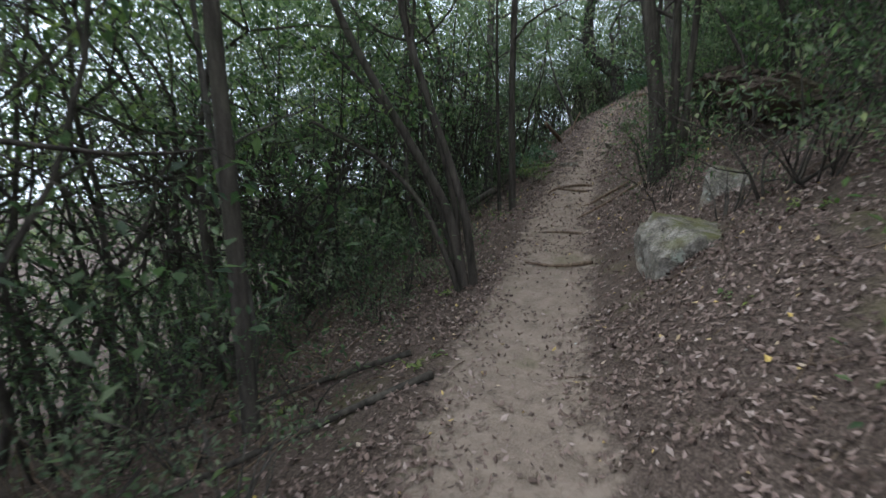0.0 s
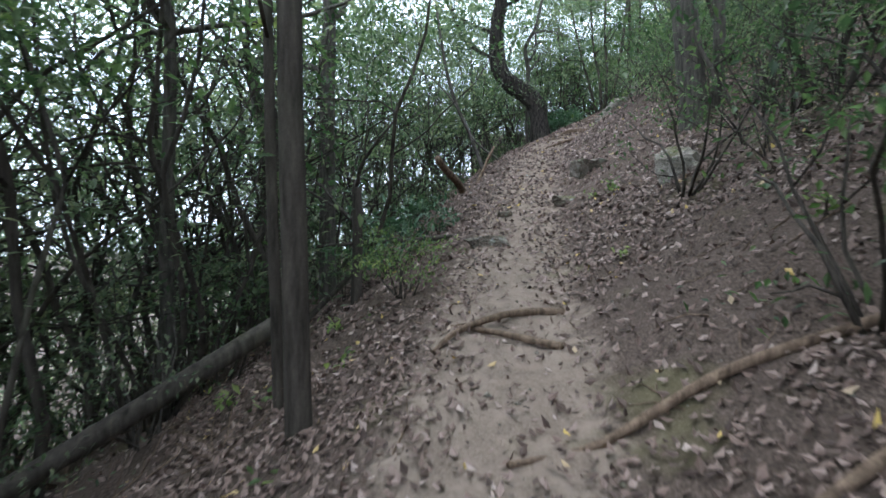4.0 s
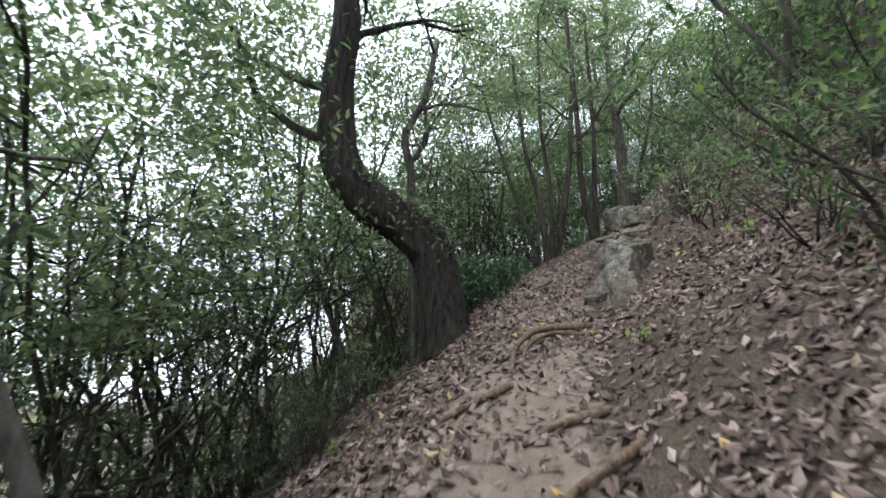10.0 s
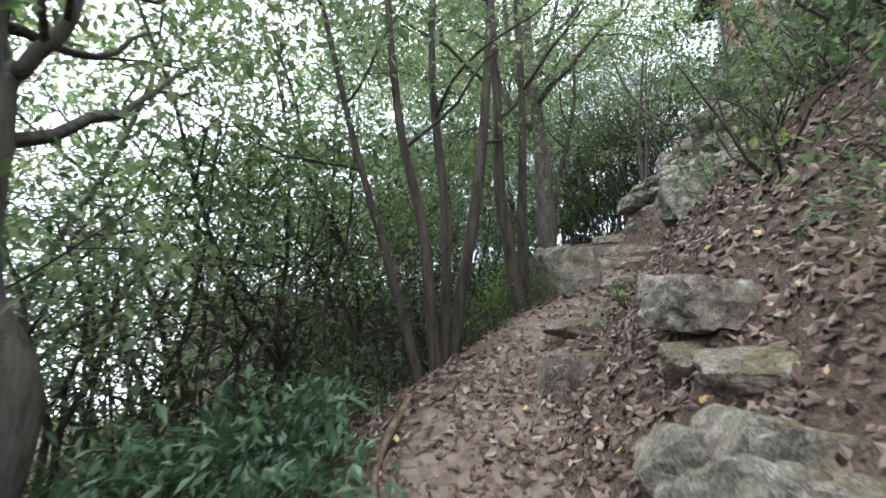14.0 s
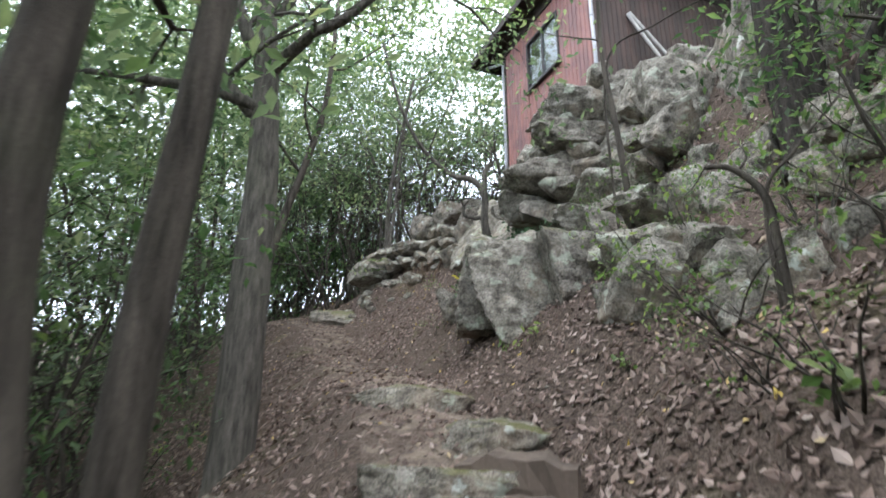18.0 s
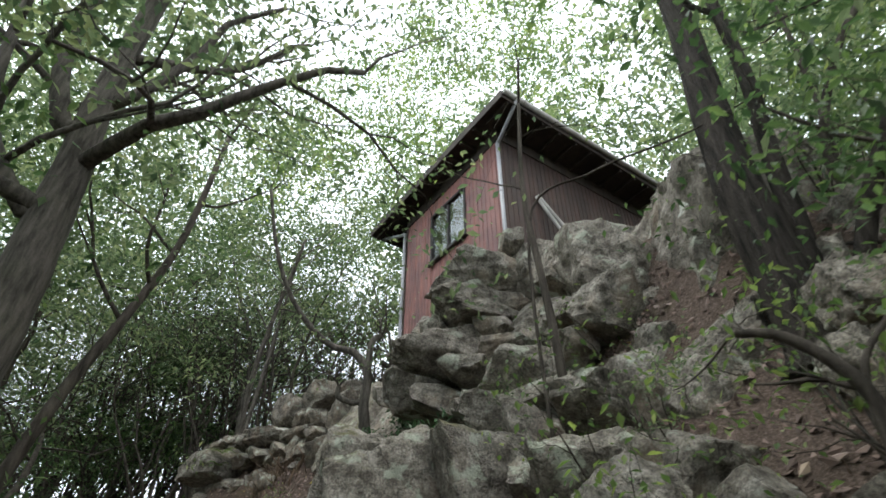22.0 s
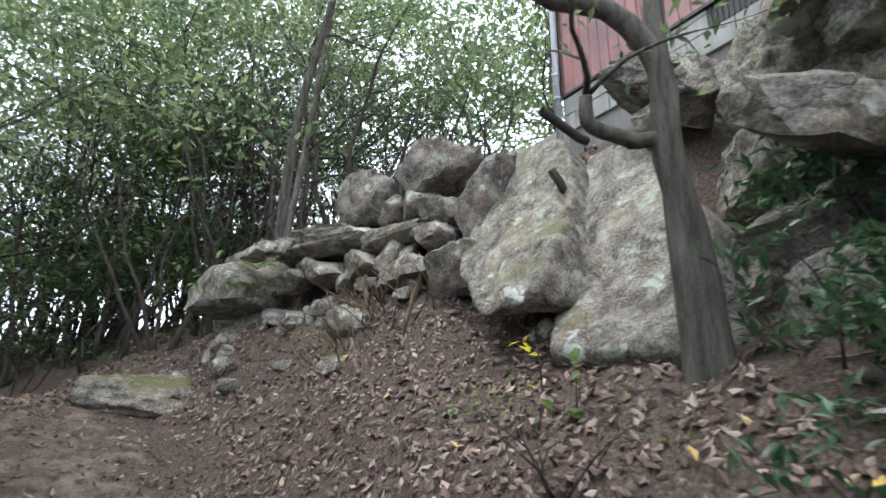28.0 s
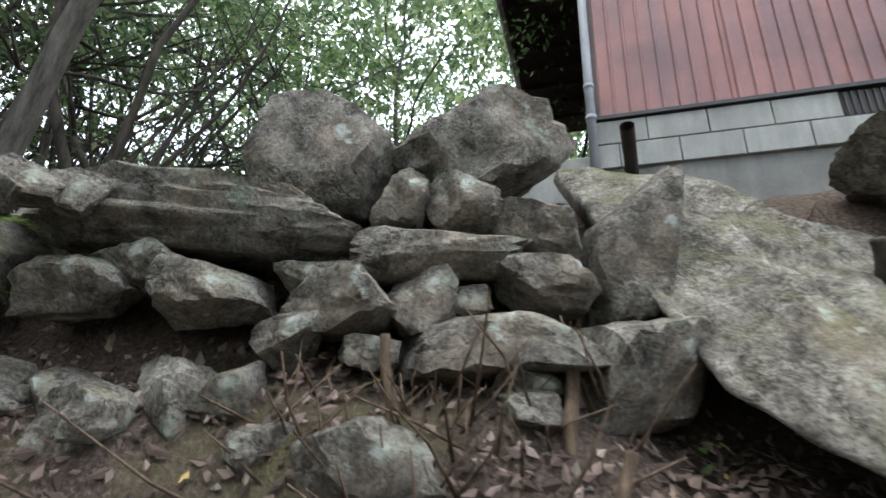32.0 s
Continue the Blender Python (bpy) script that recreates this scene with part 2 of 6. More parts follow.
def part(name, bm, material, parent, label=""):
    me = bpy.data.meshes.new(name)
    bm.to_mesh(me)
    bm.free()
    me.materials.append(material)
    return put(name, me, parent, label)


def box_bm(x0, y0, z0, x1, y1, z1, bevel=0.004):
    bm = bmesh.new()
    bmesh.ops.create_cube(bm, size=1)
    for v in bm.verts:
        v.co = Vector(((x0 + x1) / 2 + v.co.x * (x1 - x0), (y0 + y1) / 2 + v.co.y * (y1 - y0), (z0 + z1) / 2 + v.co.z * (z1 - z0)))
    if bevel:
        bmesh.ops.bevel(bm, geom=list(bm.edges), offset=bevel, segments=1, affect="EDGES")
    return bm


def tube(points, radii, sides=7, gnarl=0.0, rng=None, furrow=0.0):
    """Vertices and faces of a tapered round limb along points, closed at its tip."""
    pts = np.asarray(points, float)
    n = len(pts)
    tan = np.gradient(pts, axis=0)
    tan /= np.linalg.norm(tan, axis=1)[:, None] + 1e-9
    ref = np.array([0.31, 0.95, 0.05]) if abs(tan[0, 2]) > 0.5 else np.array([0.0, 0.0, 1.0])
    verts, faces = [], []
    ridge = rng.uniform(-1, 1, sides) if furrow else None
    for i in range(n):
        u = np.cross(tan[i], ref)
        u /= np.linalg.norm(u) + 1e-9
        w = np.cross(tan[i], u)
        for k in range(sides):
            a = 2 * math.pi * k / sides
            r = radii[i]
            if gnarl and rng is not None:
                r *= 1 + gnarl * rng.uniform(-1, 1)
            if furrow:
                r *= 1 + furrow * ridge[(k + i // 5) % sides] * (0.65 + 0.35 * math.sin(i * 0.9 + k * 1.7))
            verts.append(tuple(pts[i] + r * (math.cos(a) * u + math.sin(a) * w)))
    for i in range(n - 1):
        for k in range(sides):
            a, b = i * sides + k, i * sides + (k + 1) % sides
            faces.append((a, b, b + sides, a + sides))
    faces.append(tuple((n - 1) * sides + k for k in range(sides)))
    faces.append(tuple(reversed(range(sides))))
    return verts, faces


def merge(pieces):
    verts, faces = [], []
    for v, f in pieces:
        o = len(verts)
        verts += list(v)
        faces += [tuple(i + o for i in face) for face in f]
    return verts, faces


def curve_points(start, ctrl, n):
    """n points of a smooth curve through start and the control points."""
    p = np.array([start, *ctrl], float)
    t = np.linspace(0, len(p) - 1, n)
    out = []
    for s in t:
        i = min(int(s), len(p) - 2)
        f = s - i
        a, b, c, d = p[max(i - 1, 0)], p[i], p[i + 1], p[min(i + 2, len(p) - 1)]
        out.append(0.5 * ((2 * b) + (c - a) * f + (2 * a - 5 * b + 4 * c - d) * f**2 + (3 * b - a - 3 * c + d) * f**3))
    return np.array(out)


def leaves(centres, rng, length=0.08, width=0.45, flat=0.5, bend=0.18, spread=0.0, plain=False):
    """Vertices and faces of folded leaves at the centres: a pointed oval with a midrib, four triangles each."""
    c = np.asarray(centres, float)
    n = len(c)
    if spread:
        c = c + rng.normal(0, spread, (n, 3))
    az = rng.uniform(0, 2 * math.pi, n)
    el = rng.normal(-0.25, flat, n)
    L = length * rng.uniform(0.65, 1.25, n)
    fwd = np.stack([np.cos(az) * np.cos(el), np.sin(az) * np.cos(el), np.sin(el)], 1)
    side = np.stack([-np.sin(az), np.cos(az), rng.normal(0, 0.35, n)], 1)
    side /= np.linalg.norm(side, axis=1)[:, None]
    up = np.cross(fwd, side)
    W = (L * width * 0.5)[:, None]
    Lc = L[:, None]
    base = c - 0.5 * Lc * fwd
    mid = c + 0.0 * Lc * fwd - up * (bend * 0.4 * Lc)
    tip = c + 0.5 * Lc * fwd - up * (bend * Lc)
    left, right = c - 0.06 * Lc * fwd + side * W, c - 0.06 * Lc * fwd - side * W
    if plain:
        v = np.stack([base, left, tip, right], 1).reshape(-1, 3)
        k = np.arange(n)[:, None] * 4
        return v, np.concatenate([k + [0, 2, 1], k + [0, 3, 2]], 1).reshape(-1, 3)
    v = np.stack([base, left, tip, right, mid], 1).reshape(-1, 3)
    k = np.arange(n)[:, None] * 5
    f = np.concatenate([k + [0, 4, 1], k + [1, 4, 2], k + [2, 4, 3], k + [3, 4, 0]], 1).reshape(-1, 3)
    return v, f


def fast_mesh(name, v, f, material, smooth=False):
    """A triangle mesh from arrays."""
    v, f = np.asarray(v, np.float32), np.asarray(f, np.int32)
    me = bpy.data.meshes.new(name)
    me.vertices.add(len(v))
    me.vertices.foreach_set("co", v.ravel())
    me.loops.add(f.size)
    me.loops.foreach_set("vertex_index", f.ravel())
    me.polygons.add(len(f))
    me.polygons.foreach_set("loop_start", np.arange(len(f), dtype=np.int32) * f.shape[1])
    me.materials.append(material)
    me.update(calc_edges=True)
    me.polygons.foreach_set("use_smooth", np.full(len(f), smooth))
    return me


# ---- the lie of the land ----
TRAIL = np.array([
    (1.2, -6.0, -0.45), (0.5, -3.0, -0.35), (0.05, 0.0, -0.25), (-0.45, 2.3, -0.22), (-0.85, 4.5, -0.12), (-1.0, 6.65, 0.12),
    (-1.3, 11.0, 0.78), (-1.32, 14.5, 1.53), (-1.22, 18.2, 2.55), (-0.9, 21.4, 3.65), (-0.3, 23.6, 4.2), (0.25, 25.6, 4.86),
    (1.24, 28.2, 5.62), (2.4, 29.5, 6.4), (3.0, 30.0, 6.85), (3.8, 30.5, 7.05), (4.7, 31.3, 7.42), (5.3, 32.2, 7.88),
    (6.4, 33.8, 8.26), (7.2, 35.6, 8.5), (8.2, 37.2, 9.0), (8.95, 38.6, 9.55), (9.35, 40.2, 9.95), (9.2, 41.6, 9.65), (8.2, 44.0, 8.7), (5.5, 48.0, 7.6), (3.0, 52.0, 7.0)])
# place along the trail (y at its start): left fall, right rise, height of the right bank, width of the left shoulder
SIDES = [(-6, 0.34, 0.66, 4.5, 1.6), (6, 0.38, 0.72, 4.5, 1.5), (11, 0.5, 0.7, 4.5, 1.2), (18, 0.75, 0.64, 5.0, 0.9), (24, 0.8, 0.62, 5.0, 0.8), (28.2, 0.75, 0.8, 4.2, 0.7),
         (30, 0.75, 1.15, 4.0, 0.6), (31.5, 0.8, 1.25, 4.3, 0.5), (33.8, 0.9, 1.2, 4.6, 0.4), (35.6, 0.95, 1.0, 4.2, 0.35), (37.2, 0.95, 1.05, 3.6, 0.35), (41, 0.6, 0.6, 3.0, 0.6), (49, 0.3, 0.5, 3.0, 1.6)]


def _trail_samples():
    p = curve_points(TRAIL[0], TRAIL[1:], 170)
    tan = np.gradient(p[:, :2], axis=0)
    tan /= np.linalg.norm(tan, axis=1)[:, None]
    prof = np.array(SIDES)
    cols = [np.interp(p[:, 1], prof[:, 0], prof[:, k]) for k in (1, 2, 3, 4)]
    return p, tan, cols


TRAIL_P, TRAIL_T, TRAIL_C = _trail_samples()


def ripple(x, y):
    a = np.sin(x * 1.7 + 0.6 * np.sin(y * 1.3)) * np.sin(y * 1.5 + 0.8 * np.sin(x * 0.9 + 1))
    b = np.sin(x * 4.3 + 1.1 * np.sin(y * 3.1)) * np.sin(y * 4.9 + np.sin(x * 3.7))
    c = np.sin(x * 11.3 + 1.3 * np.sin(y * 8.1)) * np.sin(y * 12.7 + np.sin(x * 9.2))
    return a, b, c


def land(x, y):
    """Height of the ground and the distance from the trail's middle (right positive)."""
    x, y = np.atleast_1d(np.asarray(x, float)), np.atleast_1d(np.asarray(y, float))
    hz, hd = np.empty(len(x)), np.empty(len(x))
    for s in range(0, len(x), 20000):
        X, Y = x[s:s + 20000, None], y[s:s + 20000, None]
        dx, dy = X - TRAIL_P[None, :, 0], Y - TRAIL_P[None, :, 1]
        dist = np.sqrt(dx**2 + dy**2)
        near = dist.min(1, keepdims=True)
        w = np.exp(-(dist - near) / (0.25 + 0.12 * near))
        w /= w.sum(1, keepdims=True)
        side = np.sign((w * (dx * TRAIL_T[None, :, 1] - dy * TRAIL_T[None, :, 0])).sum(1))
        z0, fall, rise, high, shoulder = [(w * c[None]).sum(1) for c in (TRAIL_P[:, 2], *TRAIL_C)]
        d = near[:, 0]
        off = np.maximum(d - 0.42, 0)
        soft = off**2 / (off + 0.25)
        right = high * (1 - np.exp(-rise * soft / high)) + 0.10 * np.minimum(soft, 40)
        gentle = off**2 / (off + shoulder)
        left = -14.0 * (1 - np.exp(-fall * gentle / 14.0)) - 0.10 * np.minimum(gentle, 150)
        a, b, c = ripple(x[s:s + 20000], y[s:s + 20000])
        rough = np.clip(d / 3, 0.12, 1)
        hz[s:s + 20000] = z0 + np.where(side > 0, right, left) + rough * (0.10 * a + 0.06 * b) + 0.022 * c + 0.02 * b
        hz[s:s + 20000] = terrace(x[s:s + 20000], y[s:s + 20000], hz[s:s + 20000])
        hd[s:s + 20000] = side * d
    return hz, hd


def terrace(x, y, z):
    """The ground raised behind the rock face to the level on which the hut stands."""
    line = np.array([(6.6, 26.5), (6.9, 28.8), (7.6, 30.4), (8.85, 32.05), (9.75, 33.8), (10.55, 35.5), (10.78, 37.0), (10.95, 38.6), (11.15, 40.0), (12.2, 41.8), (14.5, 44.0)])
    level = np.array([9.6, 10.9, 11.7, 12.2, 12.25, 12.0, 11.95, 11.7, 11.35, 10.8, 10.2])
    ramp_w = np.array([2.5, 1.6, 1.5, 1.5, 1.2, 0.8, 0.7, 0.7, 0.9, 1.2, 2.0])
    t = np.linspace(0, len(line) - 1, 90)
    k = np.arange(len(line))
    px, py, lv, rw = (np.interp(t, k, c) for c in (line[:, 0], line[:, 1], level, ramp_w))
    tx, ty = np.gradient(px), np.gradient(py)
    dx, dy = x[:, None] - px, y[:, None] - py
    dist = np.sqrt(dx**2 + dy**2)
    i = dist.argmin(1)
    r = np.arange(len(x))
    sd = (dx[r, i] * ty[i] - dy[r, i] * tx[i]) / np.hypot(tx[i], ty[i])
    f = np.clip(sd / rw[i] + 0.5, 0, 1)
    f = f * f * (3 - 2 * f)
    up = lv[i] + 0.04 * np.maximum(sd, 0) + 0.15 * np.maximum(sd - 8, 0)
    out = np.where(sd > -1.5, z + f * np.maximum(up - z, -0.6), z)
    # earth heaped against the foot of the dry stone wall
    heap = np.clip((y - 35.9) / 0.5, 0, 1) * np.clip((39.6 - y) / 0.6, 0, 1)
    out = out + 0.34 * heap * np.exp(-(((sd + 0.5) / 0.34) ** 2))
    return np.where((y > 26.5) & (y < 46) & (x > 5), out, z)


def gz(x, y):
    return float(land(x, y)[0][0])


def axis_lines(lo, hi, step, far):
    core = np.arange(lo, hi, step)
    grow = step * np.cumsum(1.16 ** np.arange(1, 60))
    grow = grow[grow < far]
    return np.concatenate([lo - grow[::-1], core, core[-1] + grow])


def build_ground():
    xs, ys = axis_lines(-6, 12.5, 0.12, 400), axis_lines(-2.5, 42, 0.14, 400)
    X, Y = np.meshgrid(xs, ys)
    z, d = land(X.ravel(), Y.ravel())
    v = np.stack([X.ravel(), Y.ravel(), z], 1)
    w = len(xs)
    i = (np.arange(len(ys) - 1)[:, None] * w + np.arange(w - 1)[None]).ravel()
    f = np.stack([i, i + 1, i + w + 1, i + w], 1)
    me = fast_mesh("ground", v, f, SOIL, True)
    worn = np.exp(-(np.maximum(np.abs(d + 0.05) - 0.22, 0) / 0.42) ** 2) * 0.95
    worn *= np.interp(v[:, 1], [0, 15, 19, 24, 31, 36, 40], [1, 1, 0.85, 0.75, 0.55, 0.4, 0.4])
    at = me.attributes.new("worn", "FLOAT", "POINT")
    at.data.foreach_set("value", worn.astype(np.float32))
    return tagged(new("ground", me), "steep forest ground of reddish soil under dry leaves", "ground", kind="structure")


build_ground()


# ---- rocks ----
def unit_sphere(level):
    bm = bmesh.new()
    bmesh.ops.create_icosphere(bm, subdivisions=level, radius=1)
    v = np.array([p.co[:] for p in bm.verts])
    f = np.array([[q.index for q in p.verts] for p in bm.faces])
    bm.free()
    return v, f


SPHERES = {k: unit_sphere(k) for k in (3, 4, 5, 6)}


def rock_mesh(seed, size, level=4, planes=11, material=None, rough=0.045, squareness=0.0):
    """A broken, faceted boulder: a ball cut by random planes, its edges worn and its faces rough."""
    rng = np.random.default_rng(seed)
    v, f = SPHERES[level]
    nrm = rng.normal(size=(planes, 3))
    nrm /= np.linalg.norm(nrm, axis=1)[:, None]
    if squareness:
        box = np.array([(1, 0, 0), (-1, 0, 0), (0, 1, 0), (0, -1, 0), (0, 0, 1), (0, 0, -1)], float) + rng.normal(0, 0.16, (6, 3))
        nrm = np.concatenate([nrm, box / np.linalg.norm(box, axis=1)[:, None]])
    h = rng.uniform(0.52, 0.9, len(nrm))
    if squareness:
        h[-6:] = rng.uniform(0.60, 0.74, 6)
    dots = v @ nrm.T
    r = np.where(dots > 0.05, h[None] / np.maximum(dots, 0.05), 9.0)
    r = np.sort(r, axis=1)[:, :3]
    k = 170.0
    r = r[:, 0] - np.log(1 + np.exp(-k * (r[:, 1] - r[:, 0])) + np.exp(-k * (r[:, 2] - r[:, 0]))) / k
    r = np.minimum(r, 1.25)
    p = v * r[:, None]
    off = rng.uniform(0, 50, 3)
    wob = np.array([noise.fractal(Vector(q * 1.9 + off), 1.0, 2.0, 4) for q in p])
    fine = np.array([noise.hetero_terrain(Vector(q * 5 + off), 0.9, 2.1, 5, 0.6) for q in p])
    crack = np.array([abs(noise.noise(Vector((q[0] * 1.4, q[1] * 1.4, q[2] * 4.5)) + Vector(off))) for q in p])
    p = p * (1 + 0.04 * wob + rough * (fine - fine.mean()) - 0.03 * np.clip(0.06 - crack, 0, 0.06) / 0.06)[:, None]
    p -= (p.max(0) + p.min(0)) / 2
    p /= (p.max(0) - p.min(0)) / 2
    wedge, lean = rng.uniform(-0.28, 0.28, 2), rng.uniform(-0.25, 0.25, 2)
    p[:, 2] *= 1 + wedge[0] * p[:, 0] + wedge[1] * p[:, 1]
    p[:, 0] += lean[0] * p[:, 2]
    p[:, 1] += lean[1] * p[:, 2]
    p = p * np.array(size)[None]
    me = fast_mesh("rock", p, f, material or GRANITE, True)
    me.set_sharp_from_angle(angle=radians(34))
    return me


def rock(name, x, y, z, size, seed, rot=(0, 0, 0), label="weathered grey granite boulder", category="boulder", material=None, level=4, group="", square=0.0):
    ob = new(name, rock_mesh(seed, size, level, material=material, squareness=square))
    ob.matrix_world = pose(x, y, z, *rot)
    return tagged(ob, label, category, group)


# ---- the hut ----
def paint_material(name, a, b2, rough=0.55, seam=0.0):
    m, nt, b = node_material(name, rough, 0.4)
    big = add_noise(nt, 1.2, 5, 0.6)
    streak = add_noise(nt, 7, 5, 0.6, stretch=(1, 1, 0.1))
    fine = add_noise(nt, 45, 4)
    col = mix(nt, ramp(nt, streak, [(0.35, (0, 0, 0)), (0.7, (1, 1, 1))]), a, b2)
    col = mix(nt, ramp(nt, big, [(0.42, (0, 0, 0)), (0.7, (0.8, 0.8, 0.8))]), col, tuple(0.62 * c for c in b2))
    col = mix(nt, 0.35, col, ramp(nt, fine, [(0.3, (0.7, 0.7, 0.7)), (0.7, (1.15, 1.15, 1.15))]), "MULTIPLY")
    nt.links.new(col, b.inputs["Base Color"])
    bump(nt, b, fine, 0.12, 0.005)
    return m


RED_METAL = paint_material("red_painted_metal", (0.30, 0.126, 0.104), (0.19, 0.105, 0.107))
BROWN_METAL = paint_material("brown_painted_metal", (0.075, 0.042, 0.034), (0.035, 0.024, 0.022), 0.6)
DARK_TRIM = paint_material("dark_brown_trim", (0.03, 0.024, 0.022), (0.018, 0.016, 0.016), 0.5)
DARK_WOOD = paint_material("dark_stained_wood", (0.05, 0.036, 0.028), (0.022, 0.017, 0.015), 0.8)
GREY_PIPE = paint_material("grey_plastic", (0.36, 0.36, 0.38), (0.24, 0.24, 0.26), 0.45)
WHITE_POLE = paint_material("weathered_white_paint", (0.5, 0.48, 0.45), (0.33, 0.31, 0.29), 0.7)
CONCRETE = paint_material("concrete_block", (0.33, 0.322, 0.30), (0.22, 0.215, 0.2), 0.95)
MORTAR = paint_material("mortar", (0.2, 0.195, 0.18), (0.14, 0.135, 0.125), 0.95)
BLACK_IRON = paint_material("black_iron", (0.02, 0.02, 0.02), (0.04, 0.03, 0.025), 0.6)
CURTAIN = paint_material("dark_room", (0.03, 0.03, 0.03), (0.05, 0.045, 0.04), 0.95)


def glass_material():
    m, nt, b = node_material("window_glass", 0.02, 0.5)
    b.inputs["Transmission Weight"].default_value = 1.0
    b.inputs["IOR"].default_value = 1.5
    b.inputs["Base Color"].default_value = (0.9, 0.95, 0.95, 1)
    return m


GLASS = glass_material()
# the hut's own axes: x along the window wall from the near corner, y outwards from it, z up from the block wall's top
HUT_CORNER, HUT_TURN, HUT_Z = (10.0, 32.77), math.degrees(math.atan2(0.896, 0.443)), 13.0
LONG, DEEP, TALL = 3.16, 4.4, 2.95


def profile_sheet(x0, x1, z0, z1, pitch, depth):
    """Standing-seam metal cladding in the xz plane, facing +y."""
    xs, ys = [], []
    x = x0
    while x < x1 - 1e-6:
        for fx, fy in ((0, 0), (0.006, depth), (0.02, depth), (0.026, 0)):
            if x + fx <= x1:
                xs.append(x + fx)
                ys.append(fy)
        x += pitch
    xs.append(x1)
    ys.append(0)
    verts = [(a, b, z0) for a, b in zip(xs, ys)] + [(a, b, z1) for a, b in zip(xs, ys)]
    n = len(xs)
    faces = [(i, i + n, i + n + 1, i + 1) for i in range(n - 1)]
    return verts, faces


def pipe_part(name, points, r, material, parent, label="", sides=12):
    v, f = tube(points, [r] * len(points), sides)
    return put(name, mesh_of(name, v, f, material), parent, label)


def build_hut():
    hut = tagged(new("hut"), "small hut clad in faded red and brown metal on concrete blocks", "hut")
    hut.matrix_world = pose(*HUT_CORNER, HUT_Z, 0, 0, HUT_TURN)
    # window opening, in the window wall's own x and z
    wx0, wx1, wz0, wz1 = 1.03, 2.20, 1.42, 2.60
    # wall cores, with the opening cut through
    for nm, b in (("wall_panel", (0.0, -0.12, 0, wx0, -0.005, TALL)), ("wall_panel", (wx1, -0.12, 0, LONG, -0.005, TALL)),
                  ("wall_panel", (wx0, -0.12, 0, wx1, -0.005, wz0)), ("wall_panel", (wx0, -0.12, wz1, wx1, -0.005, TALL))):
        part(nm, box_bm(*b, 0), DARK_WOOD, hut)
    for x0, x1, z0, z1 in ((0.0, wx0, 0, TALL), (wx1, LONG, 0, TALL), (wx0, wx1, 0, wz0), (wx0, wx1, wz1, TALL)):
        v, f = profile_sheet(x0, x1, z0, z1, 0.113, 0.014)
        put("metal_cladding", mesh_of("metal_cladding", v, f, RED_METAL, False), hut, "faded red standing-seam metal cladding")
    # near gable end, in brown
    core = part("wall_panel", box_bm(0.005, -DEEP, 0, 0.12, -0.12, TALL, 0), DARK_WOOD, hut)
    v, f = profile_sheet(0, DEEP, 0, TALL, 0.113, 0.014)
    v = [(-b, -DEEP + a, c) for a, b, c in v]
    f = [tuple(reversed(q)) for q in f]
    put("metal_cladding", mesh_of("metal_cladding", v, f, BROWN_METAL, False), hut, "dark brown standing-seam metal cladding")
    # far end and back
    part("wall_panel", box_bm(LONG - 0.12, -DEEP, 0, LONG, -0.12, TALL, 0), BROWN_METAL, hut)
    part("wall_panel", box_bm(0.12, -DEEP, 0, LONG - 0.12, -DEEP + 0.12, TALL, 0), BROWN_METAL, hut)
    part("floor_slab", box_bm(0.12, -DEEP + 0.12, -0.05, LONG - 0.12, -0.12, 0.02, 0), DARK_WOOD, hut)
    # corner strips
    part("corner_strip", box_bm(-0.02, -0.06, -0.01, 0.05, 0.02, TALL, 0.004), BROWN_METAL, hut)
    part("corner_strip", box_bm(LONG - 0.05, -0.06, -0.01, LONG + 0.02, 0.02, TALL, 0.004), BROWN_METAL, hut)
    # drip edge below the cladding
    part("drip_edge", box_bm(0, -0.02, -0.035, LONG, 0.022, 0.0, 0.003), DARK_TRIM, hut)
    # window
    win = part("window", box_bm(wx0, -0.06, wz0 - 0.03, wx1, 0.05, wz0 + 0.015, 0.004), DARK_TRIM, hut, "sliding window with a dark frame")
    for b in ((wx0, -0.05, wz0 + 0.015, wx0 + 0.05, 0.035, wz1), (wx1 - 0.05, -0.05, wz0 + 0.015, wx1, 0.035, wz1),
              (wx0 + 0.05, -0.05, wz1 - 0.05, wx1 - 0.05, 0.04, wz1), (wx0 + 0.05, -0.05, wz0 + 0.015, wx1 - 0.05, 0.035, wz0 + 0.06),
              ((wx0 + wx1) / 2 - 0.02, -0.045, wz0 + 0.06, (wx0 + wx1) / 2 + 0.02, 0.025, wz1 - 0.05)):
        part("window_frame", box_bm(*b, 0.003), DARK_TRIM, win)
    for a, b in ((wx0 + 0.05, (wx0 + wx1) / 2 - 0.02), ((wx0 + wx1) / 2 + 0.02, wx1 - 0.05)):
        pane = part("pane", box_bm(a, -0.012, wz0 + 0.06, b, -0.006, wz1 - 0.05, 0), GLASS, win, "glass pane mirroring the trees")
        pane.visible_shadow = False
    part("sill", box_bm(wx0 - 0.04, -0.02, wz0 - 0.055, wx1 + 0.04, 0.085, wz0 - 0.03, 0.004), DARK_TRIM, win)
    # hipped roof with a deep eave: soffit, rafters, fascia, gutters, covering
    e0, e1, of, zs = -0.62, LONG + 0.95, 0.42, TALL + 0.28
    roof = part("roof", box_bm(e0, -DEEP - 0.5, zs - 0.012, e1, of, zs, 0), DARK_WOOD, hut, "low hipped roof with a dark boarded soffit")
    bm = bmesh.new()
    ridge = zs + 0.95
